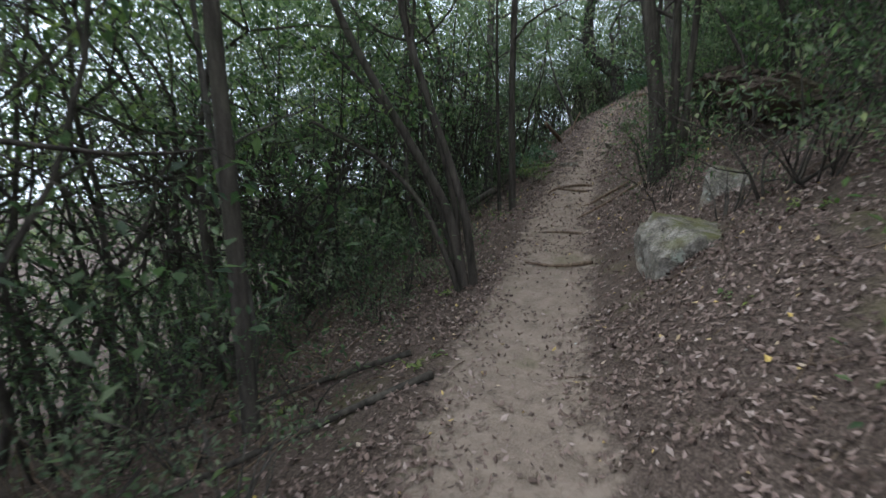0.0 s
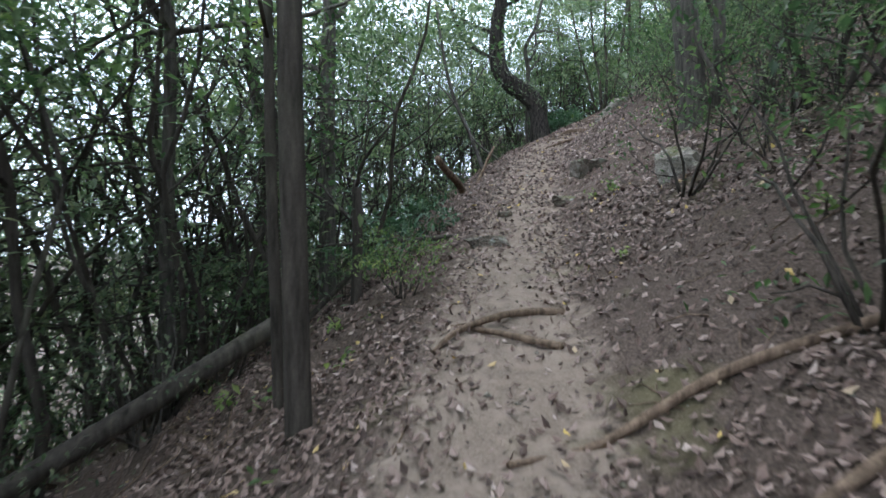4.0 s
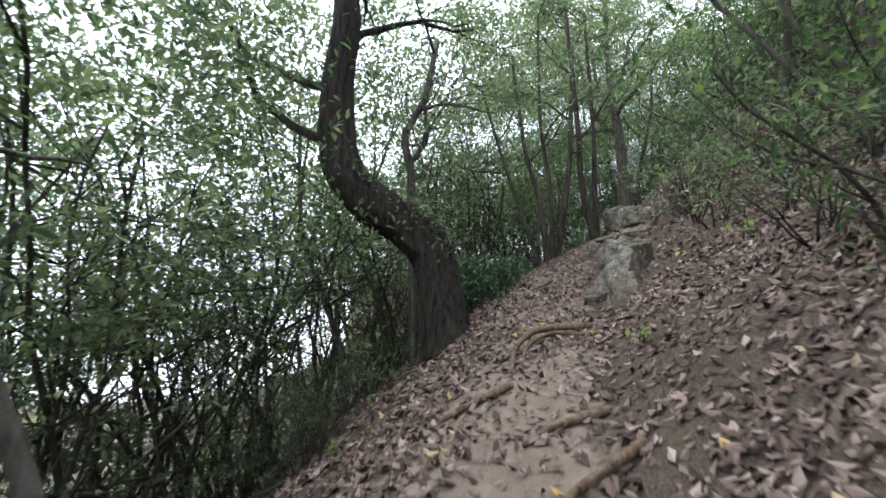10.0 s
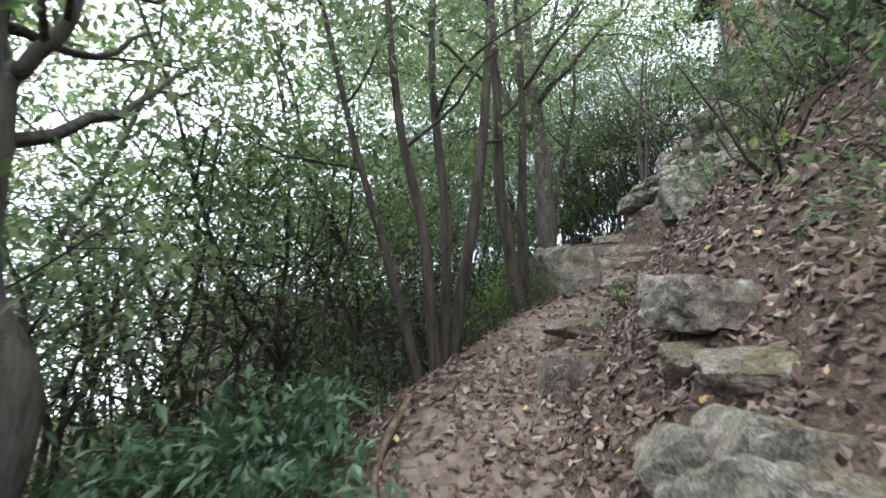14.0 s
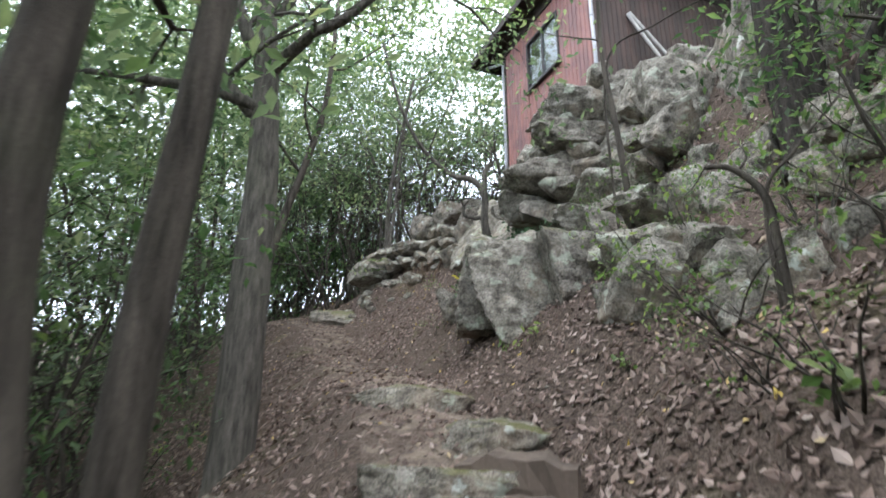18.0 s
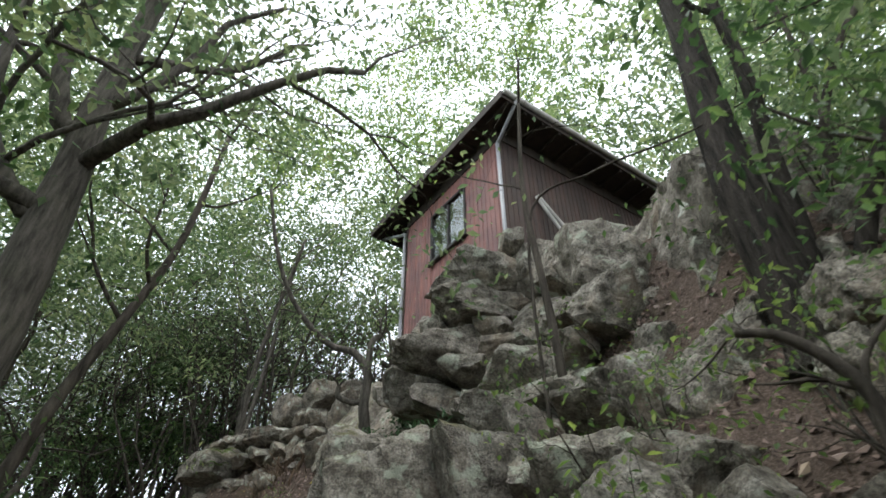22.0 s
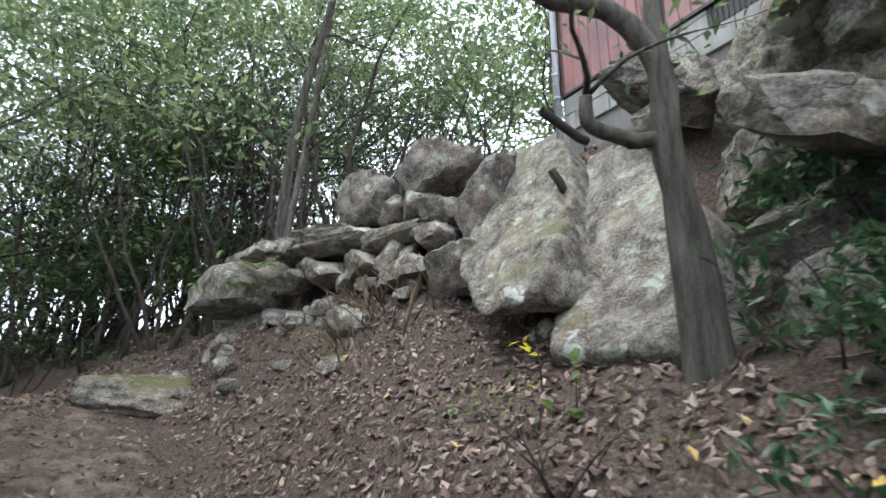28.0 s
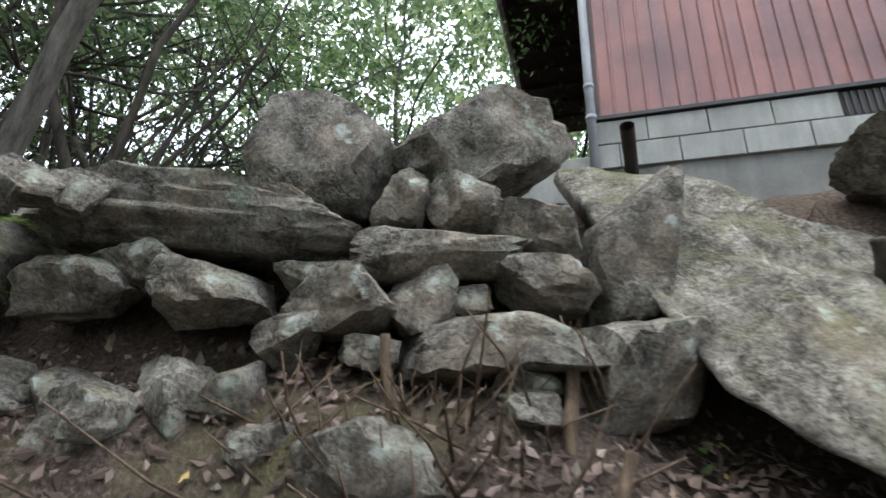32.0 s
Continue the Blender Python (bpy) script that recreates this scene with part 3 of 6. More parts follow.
    q = [bm.verts.new(c) for c in ((e0, of, zs + 0.12), (e1, of, zs + 0.12), (e1, -DEEP - 0.5, zs + 0.12), (e0, -DEEP - 0.5, zs + 0.12),
                                   ((e0 + e1) / 2, -1.4, ridge), ((e0 + e1) / 2, -DEEP + 1.0, ridge))]
    for face in ((0, 1, 4), (1, 2, 5, 4), (2, 3, 5), (3, 0, 4, 5)):
        bm.faces.new([q[i] for i in face])
    part("roof_covering", bm, DARK_TRIM, roof)
    for b in ((e0 - 0.025, -DEEP - 0.5, zs - 0.05, e0, of, zs + 0.13), (e1, -DEEP - 0.5, zs - 0.05, e1 + 0.025, of, zs + 0.13),
              (e0 - 0.025, of, zs - 0.05, e1 + 0.025, of + 0.025, zs + 0.13)):
        part("fascia_board", box_bm(*b, 0.004), DARK_WOOD, roof)
    part("frieze_board", box_bm(0, -0.02, TALL, LONG, 0.03, zs - 0.012, 0), DARK_WOOD, roof)
    part("frieze_board", box_bm(-0.03, -DEEP, TALL, 0.02, -0.02, zs - 0.012, 0), DARK_WOOD, roof)
    part("frieze_board", box_bm(LONG - 0.02, -DEEP, TALL, LONG + 0.03, -0.02, zs - 0.012, 0), DARK_WOOD, roof)
    y = of - 0.15
    while y > -DEEP:
        part("rafter", box_bm(LONG + 0.03, y - 0.03, zs - 0.09, e1 - 0.01, y + 0.03, zs - 0.012, 0.003), DARK_WOOD, roof)
        part("rafter", box_bm(e0 + 0.01, y - 0.03, zs - 0.09, -0.035, y + 0.03, zs - 0.012, 0.003), DARK_WOOD, roof)
        y -= 0.42
    x = 0.2
    while x < LONG:
        part("rafter", box_bm(x - 0.03, 0.035, zs - 0.09, x + 0.03, of - 0.01, zs - 0.012, 0.003), DARK_WOOD, roof)
        x += 0.42
    for gx, lab in ((e0 - 0.075, "white gutter"), (e1 + 0.075, "white gutter")):
        v, f = [], []
        for yy in (of, -DEEP - 0.5):
            for k in range(7):
                a = math.pi * k / 6
                v.append((gx + 0.05 * math.cos(a), yy, zs + 0.09 - 0.05 * math.sin(a)))
        f = [(k, k + 1, k + 8, k + 7) for k in range(6)]
        g = put("gutter", mesh_of("gutter", v, f, WHITE_POLE), roof, lab)
        sol = g.modifiers.new("thick", "SOLIDIFY")
        sol.thickness = 0.004
    # downpipes at the two corners of the window wall
    for cx, ex in ((-0.03, e0 - 0.07), (LONG + 0.02, e1 + 0.07)):
        top = TALL - 0.18
        pipe = pipe_part("downpipe", [(cx, 0.06, -0.62), (cx, 0.06, 0.6), (cx, 0.06, top)], 0.034, GREY_PIPE, hut, "grey plastic downpipe")
        pipe_part("pipe_elbow", curve_points((cx, 0.06, top - 0.05), [(cx, 0.06, top + 0.02), (cx + 0.2 * (ex - cx), 0.07, top + 0.1), (ex, 0.12, zs + 0.03)], 9), 0.034, GREY_PIPE, pipe)
        for zc in (-0.06, 0.22, 1.6):
            pipe_part("pipe_collar", [(cx, 0.06, zc), (cx, 0.06, zc + 0.035)], 0.041, GREY_PIPE, pipe)
    # leaning poles against the brown end
    for y0, y1, z1 in ((-1.15, -0.75, 1.9), (-1.55, -0.8, 1.95)):
        pipe_part("leaning_pole", [(-0.45, y0 - 0.2, 0.3), (-0.245, (y0 - 0.2 + y1) / 2, (0.3 + z1) / 2), (-0.04, y1, z1)], 0.03, WHITE_POLE, hut, "weathered pale pole leaning on the wall")
    # block wall: two courses, vents in the upper one
    base = part("footing", box_bm(0.03, -DEEP, -0.95, LONG - 0.03, -0.03, -0.44, 0), MORTAR, hut, "rough concrete footing")
    part("block_core", box_bm(0.03, -DEEP + 0.03, -0.44, LONG - 0.03, -0.028, -0.036, 0), MORTAR, hut)
    for course in (0, 1):
        x, shift = 0.0, (0.2 if course else 0.0)
        z0 = -0.24 if course == 0 else -0.44
        edges = [0.0] + [shift + 0.4 * k for k in range(1, 8) if 0.05 < shift + 0.4 * k < LONG - 0.05] + [LONG]
        if course:
            edges = [0.0, 0.2] + [e for e in edges[1:] if e > 0.25]
        for i, (a, b) in enumerate(zip(edges, edges[1:])):
            if course == 0 and abs((a + b) / 2 - 1.4) < 0.1:
                vent = part("vent", box_bm(a + 0.01, -0.02, z0 + 0.005, b - 0.01, -0.012, z0 + 0.195, 0), BLACK_IRON, hut, "black iron underfloor vent grille")
                for s in range(9):
                    xx = a + 0.03 + s * (b - a - 0.06) / 8
                    part("bar", box_bm(xx - 0.006, -0.012, z0 + 0.01, xx + 0.006, 0.0, z0 + 0.19, 0), BLACK_IRON, vent)
                continue
            part("concrete_block", box_bm(a + 0.004, -0.03, z0 + 0.004, b - 0.004, 0.0, z0 + 0.196, 0.003), CONCRETE, hut)
    for k in range(10):
        for course in (0, 1):
            part("concrete_block", box_bm(0.0, -0.44 * k - 0.43, -0.24 - 0.2 * course, 0.03, -0.44 * k - 0.035, -0.044 - 0.2 * course, 0.003), CONCRETE, hut)
    # drain pipe that sticks out of the footing
    v, f = tube([(LONG - 0.25, -0.1, -0.62), (LONG - 0.22, 0.05, -0.6), (LONG - 0.18, 0.5, -0.44)], [0.045] * 3, 14)
    drain = put("drain_pipe", mesh_of("drain_pipe", v[:], f[:-2] + [f[-1]], BLACK_IRON), hut, "dark drain pipe sticking out")
    # low concrete kerb beyond the far corner
    part("low_wall", box_bm(LONG + 0.02, -0.6, -0.75, LONG + 0.75, -0.1, -0.26, 0.01), CONCRETE, hut, "low concrete wall beside the hut")
    return hut


build_hut()


# ---- trees ----
def grow(rng, base, direction, length, r0, depth, out, tips, wiggle=0.16, upward=0.05, kids=3, taper=0.35, seg=7):
    """One limb and its side limbs, appended to out; the ends of the thin ones go to tips."""
    d = np.array(direction, float)
    d /= np.linalg.norm(d)
    p = np.array(base, float)
    pts, dirs = [p.copy()], [d.copy()]
    step = length / seg
    for _ in range(seg):
        d = d + rng.normal(0, wiggle, 3) + np.array([0, 0, upward])
        d /= np.linalg.norm(d)
        p = p + d * step
        pts.append(p.copy())
        dirs.append(d.copy())
    radii = np.linspace(r0, r0 * taper, seg + 1)
    sides = 8 if r0 > 0.05 else (4 if r0 > 0.016 else 3)
    out.append(tube(pts, radii, sides, 0.05 if r0 > 0.03 else 0, rng))
    if depth == 0:
        tips.extend((pts[i], dirs[i]) for i in range(2, seg + 1))
        return
    for k in range(kids):
        i = int(rng.integers(max(1, seg // 3), seg + 1)) if k else seg
        side = rng.normal(size=3)
        side -= side @ dirs[i] * dirs[i]
        side /= np.linalg.norm(side) + 1e-9
        spread = rng.uniform(0.5, 1.0)
        nd = dirs[i] + side * spread
        nd[2] *= 0.75
        grow(rng, pts[i], nd, length * rng.uniform(0.5, 0.75), radii[i] * rng.uniform(0.5, 0.7), depth - 1, out, tips, wiggle * 1.2, upward, kids, 0.35, max(4, seg - 3))


def crown_of(rng, tips, per, spread, length, width=0.45, flat=0.5):
    c = np.array([t[0] for t in tips])
    c = np.repeat(c, per, axis=0) + rng.normal(0, spread, (len(c) * per, 3)) * np.array([1, 1, 0.42])
    return leaves(c, rng, length, width, flat * 0.9, plain=True)


REACH = {}


def tree_thing(seed, height, r0, lean=(0, 0), bark=None, leaf=None, kids=3, depth=2, per=10, spread=0.16, leaf_len=0.085, first=0.45,
               stems=1, wiggle=0.10, label="", name="tree", limbs=5, limb_len=0.42, droop=0.03):
    """A tapered trunk with limbs, and a loose crown of single leaves."""
    rng = np.random.default_rng(seed)
    wood, tips = [], []
    for s in range(stems):
        ang = rng.uniform(0, 2 * math.pi)
        d0 = np.array([lean[0] + (0.28 * math.cos(ang) if stems > 1 else 0), lean[1] + (0.28 * math.sin(ang) if stems > 1 else 0), 1.0])
        p, d = np.array([0.06 * s * math.cos(ang), 0.06 * s * math.sin(ang), -0.25]), d0 / np.linalg.norm(d0)
        hh = height * rng.uniform(0.85, 1.05)
        seg = 12
        pts, dirs = [p.copy()], [d.copy()]
        for _ in range(seg):
            d = d + rng.normal(0, wiggle, 3) * np.array([1, 1, 0.3]) + np.array([0, 0, 0.05])
            d /= np.linalg.norm(d)
            p = p + d * hh / seg
            pts.append(p.copy())
            dirs.append(d.copy())
        rr = r0 * (0.75 if s else 1.0)
        radii = rr * np.linspace(1, 0.28, seg + 1)
        radii[0] *= 1.35
        wood.append(tube(pts, radii, 8, 0.05, rng))
        for k in range(limbs):
            i = int(seg * rng.uniform(first, 1.0)) if k else seg
            i = min(i, seg)
            side = rng.normal(size=3)
            side -= side @ dirs[i] * dirs[i]
            side /= np.linalg.norm(side) + 1e-9
            grow(rng, pts[i], dirs[i] * 0.45 + side * 0.9, hh * limb_len * rng.uniform(0.7, 1.1), radii[i] * 0.6, depth - 1, wood, tips, 0.17, droop, kids)
    v, f = merge(wood)
    tree = tagged(new(name), label or "slender woodland tree with dark bark and small green leaves", "tree")
    put("trunk", mesh_of("trunk", v, f, bark or BARK_DARK), tree)
    cv, cf = crown_of(rng, tips, per, spread, leaf_len)
    put("crown", fast_mesh("crown", cv, cf, leaf or LEAF_MID), tree)
    REACH[tree.name] = np.concatenate([np.array([t[0] for t in tips]), np.array(v)[::9]])
    return tree


def blocks_trail(tree, x, y, turn, sc):
    """Whether a tree's twigs would hang into the walkers' way here."""
    t = REACH[tree.name] * sc
    a = math.radians(turn)
    px, py = x + t[:, 0] * math.cos(a) - t[:, 1] * math.sin(a), y + t[:, 0] * math.sin(a) + t[:, 1] * math.cos(a)
    h, d = land(px, py)
    high = gz(x, y) + t[:, 2] - h
    return bool(np.any((np.abs(d) < 1.3) & (high < 3.3) & (high > 0.1)))


def stand(tree, x, y, turn=0.0, scale=1.0, sink=0.0):
    tree.matrix_world = pose(x, y, gz(x, y) - sink, 0, 0, turn) @ Matrix.Scale(scale, 4)
    return tree


def plant_again(tree, x, y, turn, scale):
    ob = copy_thing(tree, Matrix.Identity(4))
    ob.matrix_basis = pose(x, y, gz(x, y), 0, 0, turn) @ Matrix.Scale(scale, 4)
    return ob


WOOD_LABELS = ["slender grey-barked tree with a loose crown of small leaves", "thin dark-stemmed understorey tree among dense undergrowth",
               "many-stemmed evergreen shrub with dark crooked stems", "tall thin tree with bright green leaves high up",
               "crooked dark tree with forked limbs and sparse leaves", "clump of thin crooked dark stems with leaves only at the top"]
kinds = [
    tree_thing(11, 8.5, 0.085, (0.05, 0.0), BARK_GREY, LEAF_MID, 3, 2, 20, 0.34, 0.125, 0.4, 1, 0.10, WOOD_LABELS[0], limbs=8),
    tree_thing(12, 6.4, 0.05, (-0.06, 0.05), BARK_DARK, LEAF_DARK, 3, 2, 18, 0.30, 0.115, 0.4, 1, 0.15, WOOD_LABELS[1], limbs=8),
    tree_thing(13, 5.6, 0.045, (0.0, 0.0), BARK_DARK, LEAF_MID, 2, 2, 15, 0.28, 0.11, 0.45, 4, 0.14, WOOD_LABELS[2], limbs=4),
    tree_thing(14, 10.5, 0.11, (0.03, 0.04), BARK_GREY, LEAF_LIGHT, 3, 2, 22, 0.40, 0.13, 0.45, 1, 0.08, WOOD_LABELS[3], limbs=8),
    tree_thing(15, 7.4, 0.07, (0.1, -0.05), BARK_DARK, LEAF_MID, 3, 2, 17, 0.32, 0.118, 0.4, 2, 0.16, WOOD_LABELS[4], limbs=5),
    tree_thing(16, 5.8, 0.05, (0.05, 0.1), BARK_DARK, LEAF_DARK, 2, 2, 12, 0.28, 0.11, 0.55, 3, 0.19, WOOD_LABELS[5], limbs=5),
    tree_thing(19, 5.4, 0.045, (-0.12, 0.0), BARK_DARK, LEAF_MID, 2, 2, 12, 0.27, 0.105, 0.55, 3, 0.22, WOOD_LABELS[5], limbs=5),
]
HUT_BOX = (8.6, 17.0, 27.0, 38.5)


def scatter_woods():
    rng = np.random.default_rng(77)
    used, first = [], set()
    tries = 0
    while len(used) < 100 and tries < 9000:
        tries += 1
        x, y = rng.uniform(-15, 19), rng.uniform(-3, 53)
        z, d = land(x, y)
        d = float(d[0])
        if -1.25 < d < 1.6 or d > 11 or d < -13:
            continue
        if HUT_BOX[0] < x < HUT_BOX[1] and HUT_BOX[2] < y < HUT_BOX[3]:
            continue
        if d > 0 and y > 27 and y < 38.5 and x > 4.0 or -3.2 < d < 0 and 27 < y < 40:
            continue
        if -3.3 < d < 0 and 10 < y < 29 or -2.2 < d < 0 or 0 < d < 2.7:
            continue
        gap = 0.85 if d < 0 and d > -7 else 1.4
        if d > 0:
            gap = 1.6
        if any((x - a) ** 2 + (y - b) ** 2 < gap**2 for a, b in used):
            continue
        k = int(rng.choice(5, p=[0.22, 0.24, 0.22, 0.14, 0.18] if abs(d) > 3 else [0.1, 0.4, 0.25, 0.0, 0.25]))
        turn, sc = rng.uniform(0, 360), rng.uniform(0.75, 1.2)
        if blocks_trail(kinds[k], x, y, turn, sc):
            continue
        used.append((x, y))
        if k not in first:
            first.add(k)
            stand(kinds[k], x, y, turn, sc)
        else:
            plant_again(kinds[k], x, y, turn, sc)


scatter_woods()


def grove():
    """The dense dark wood into which the trail leads."""
    rng = np.random.default_rng(78)
    used, tries = [], 0
    while len(used) < 45 and tries < 5000:
        tries += 1
        x, y = rng.uniform(4.0, 17), rng.uniform(40.8, 57)
        d = float(land(x, y)[1][0])
        if abs(d) < 1.1 or x > 9.2 and y < 40.5 or any((x - a) ** 2 + (y - b) ** 2 < 1.0 for a, b in used):
            continue
        used.append((x, y))
        plant_again(kinds[int(rng.choice([0, 1, 2, 4], p=[0.15, 0.35, 0.35, 0.15]))], x, y, rng.uniform(0, 360), rng.uniform(0.7, 1.1))


grove()


def thicket():
    """Thin crooked stems below the trail, and the copse behind the stone wall and the hut."""
    rng = np.random.default_rng(79)
    # distance from the trail, or a patch of ground: x, y, count, spacing, kinds
    for near, far, x0, x1, y0, y1, count, gap, pick in ((-6.0, -1.8, -12, 6, 0, 40, 78, 0.55, (5, 6)), (-90, 90, 11.4, 18, 39.2, 48, 30, 0.8, (1, 5, 6, 2)),
                                                      (-90, 90, 15.0, 22, 26, 39, 14, 1.3, (0, 1, 4)), (2.5, 6.0, 1, 8, 8, 27.5, 26, 0.9, (5, 6, 2))):
        used, tries = [], 0
        while len(used) < count and tries < 5000:
            tries += 1
            x, y = rng.uniform(x0, x1), rng.uniform(y0, y1)
            d = float(land(x, y)[1][0])
            if not near < d < far or any((x - a) ** 2 + (y - b) ** 2 < gap**2 for a, b in used):
                continue
            kind, turn, sc = kinds[int(rng.choice(pick))], rng.uniform(0, 360), rng.uniform(0.8, 1.15)
            if blocks_trail(kind, x, y, turn, sc):
                continue
            used.append((x, y))
            plant_again(kind, x, y, turn, sc)


stand(kinds[5], -4.2, 14.6, 40)
stand(kinds[6], -10.0, 20.0, 110)
thicket()


def bent_tree():
    """The old leaning tree beside the trail, with its crooked trunk."""
    rng = np.random.default_rng(5)
    x, y = -0.95, 25.78
    z = gz(x, y)
    wood, tips = [], []
    pts = curve_points((0.06, -0.1, -0.5), [(0.02, 0.0, 0.2), (-0.04, 0.1, 0.75), (-0.14, 0.2, 1.2), (-0.42, 0.2, 1.55), (-0.82, 0.2, 1.83), (-1.2, 0.24, 2.22), (-1.38, 0.3, 2.8), (-1.4, 0.35, 3.7), (-1.28, 0.3, 4.7), (-1.36, 0.3, 6.0), (-1.2, 0.4, 7.6)], 90)
    radii = np.interp(np.linspace(0, 1, 90), [0, 0.07, 0.16, 0.3, 0.5, 0.62, 0.8, 1], [0.46, 0.32, 0.265, 0.29, 0.27, 0.255, 0.2, 0.1])
    wood.append(tube(pts, radii, 44, 0.025, rng, 0.1))
    for i, dr, ln in ((56, (-1, -0.1, 0.35), 2.6), (64, (-1, 0.3, 0.3), 2.8), (70, (0.9, 0.2, 0.6), 2.4), (76, (0.2, 1, 0.6), 2.2), (83, (-0.6, -0.8, 0.7), 2.0), (89, (0.3, 0.2, 1), 2.0)):
        grow(rng, pts[i], dr, ln, radii[i] * 0.3, 2, wood, tips, 0.18, 0.04, 3)
    v, f = merge(wood)
    tree = tagged(new("bent_tree"), "old tree with a thick crooked trunk and deeply furrowed bark", "tree")
    tree.matrix_world = pose(x, y, z)
    put("trunk", mesh_of("trunk", v, f, BARK_ROUGH), tree)
    cv, cf = crown_of(rng, tips, 14, 0.28, 0.10)
    put("crown", fast_mesh("crown", cv, cf, LEAF_MID), tree)
    c = np.array([pts[i] + rng.normal(0, 0.04, 3) + np.array([0.08, -0.2, 0.2]) for i in rng.integers(20, 46, 260)])
    iv, jf = leaves(c, rng, 0.07, 0.6, 0.5, spread=0.1)
    put("ivy", fast_mesh("ivy", iv, jf, LEAF_MID), tree, "small ivy leaves climbing the trunk")


bent_tree()


# ---- boulders and the dry stone wall ----
def stone(x, y, z, a, b, c, turn, seed):
    rng = np.random.default_rng(seed)
    return rock("stone", x, y, z, (a * 1.06, b * 1.15, c * 1.06), seed, (rng.uniform(-8, 8), rng.uniform(-10, 10), turn + rng.uniform(-8, 8)), "grey lichen-spotted granite stone of the dry stone wall", "stone", level=4, group="stones of the dry stone wall", square=1.0)


def boulder(x, y, z, a, b, c, turn, seed, material=None):
    rng = np.random.default_rng(seed)
    return rock("boulder", x, y, z, (a * 0.98, b * 1.02, c * 0.98), seed, (rng.uniform(-10, 10), rng.uniform(-16, 16), turn + rng.uniform(-10, 10)), "weathered grey granite boulder piled below the hut", "boulder", material, 5, "boulders below the hut", 0.6)


def great_boulder(x, y, z, a, b, c, turn, seed):
    return rock("boulder", x, y, z, (a, b, c), seed, (4, -5, turn), "great lichen-streaked granite boulder at the foot of the pile", "boulder", SPOTTED, 6, "boulders below the hut", 1.0)


SPOTTED = rock_material("lichen_spotted_granite", 0.75, 0.0, 0.575)


def trail_rock(x, y, z, a, b, c, turn, seed, material=None):
    return rock("rock", x, y, z, (a * 1.05, b * 1.05, c * 1.05), seed, (0, 0, turn), "mossy lichen-covered rock bedded beside the trail", "rock", material or MOSSY, 5, "rocks along the trail", 0.4)


stone(10.75, 37.37, 11.92, 0.34, 0.32, 0.26, -100, 200)
stone(10.72, 36.65, 12.02, 0.44, 0.36, 0.24, -100, 201)
stone(10.58, 37.03, 11.70, 0.15, 0.15, 0.16, -100, 202)
stone(10.55, 36.77, 11.71, 0.18, 0.17, 0.19, -100, 203)
stone(10.45, 36.44, 11.53, 0.22, 0.21, 0.14, -100, 204)
stone(10.47, 36.88, 11.39, 0.37, 0.20, 0.13, -100, 205)
stone(10.37, 36.45, 11.26, 0.19, 0.19, 0.13, -100, 206)
stone(10.42, 36.95, 11.18, 0.14, 0.14, 0.17, -100, 207)
stone(10.44, 37.25, 11.13, 0.22, 0.21, 0.13, -100, 208)
stone(10.38, 36.75, 11.18, 0.08, 0.08, 0.09, -100, 209)
stone(10.51, 37.76, 11.15, 0.21, 0.19, 0.12, -100, 210)
stone(10.57, 38.07, 11.26, 0.18, 0.13, 0.08, -100, 211)
stone(10.58, 38.28, 11.18, 0.19, 0.18, 0.13, -100, 212)
stone(10.48, 37.41, 11.25, 0.15, 0.10, 0.07, -100, 213)
stone(10.32, 36.70, 10.97, 0.42, 0.20, 0.13, -100, 214)
stone(10.25, 36.14, 10.91, 0.28, 0.27, 0.21, -100, 215)
stone(10.24, 36.55, 10.83, 0.14, 0.11, 0.07, -100, 216)
stone(10.39, 36.01, 11.48, 0.20, 0.20, 0.39, -100, 217)
stone(10.40, 38.03, 10.69, 0.19, 0.14, 0.09, -100, 218)
stone(10.37, 37.63, 10.76, 0.13, 0.13, 0.10, -100, 219)
stone(10.38, 38.08, 10.62, 0.12, 0.11, 0.07, -100, 220)
stone(10.36, 37.15, 10.94, 0.12, 0.12, 0.08, -100, 221)
stone(10.41, 37.46, 10.98, 0.13, 0.13, 0.10, -100, 222)
rock("long_slab", 10.66, 37.93, 11.49, (0.86, 0.36, 0.15), 604, (3, 2, -98), "long flat granite slab lying on the dry stone wall", "stone", None, 5, "stones of the dry stone wall", 1.0)
stone(10.84, 39.19, 11.18, 0.64, 0.62, 0.41, -81, 240)
stone(10.97, 39.51, 11.57, 0.27, 0.26, 0.17, -81, 241)
stone(10.23, 38.56, 11.39, 0.14, 0.10, 0.06, -81, 242)
stone(10.39, 38.32, 11.48, 0.11, 0.10, 0.09, -81, 243)
stone(10.79, 38.99, 10.79, 0.25, 0.25, 0.19, -81, 244)
stone(10.82, 38.64, 10.67, 0.13, 0.13, 0.18, -81, 245)
stone(10.59, 37.85, 10.46, 0.16, 0.16, 0.13, -81, 246)
stone(10.82, 38.25, 10.75, 0.19, 0.19, 0.12, -81, 247)
stone(9.97, 37.08, 10.11, 0.20, 0.19, 0.17, -81, 248)
stone(10.49, 38.96, 10.44, 0.30, 0.28, 0.18, -81, 249)
stone(10.32, 38.42, 11.45, 0.12, 0.12, 0.08, -81, 250)
boulder(8.73, 32.55, 12.00, 0.73, 0.48, 0.30, -52, 260)
boulder(8.83, 32.69, 11.64, 0.73, 0.49, 0.31, -52, 261)
boulder(8.82, 32.77, 11.34, 0.39, 0.25, 0.16, -52, 262)
boulder(8.84, 32.10, 11.21, 0.47, 0.46, 0.38, -52, 263)
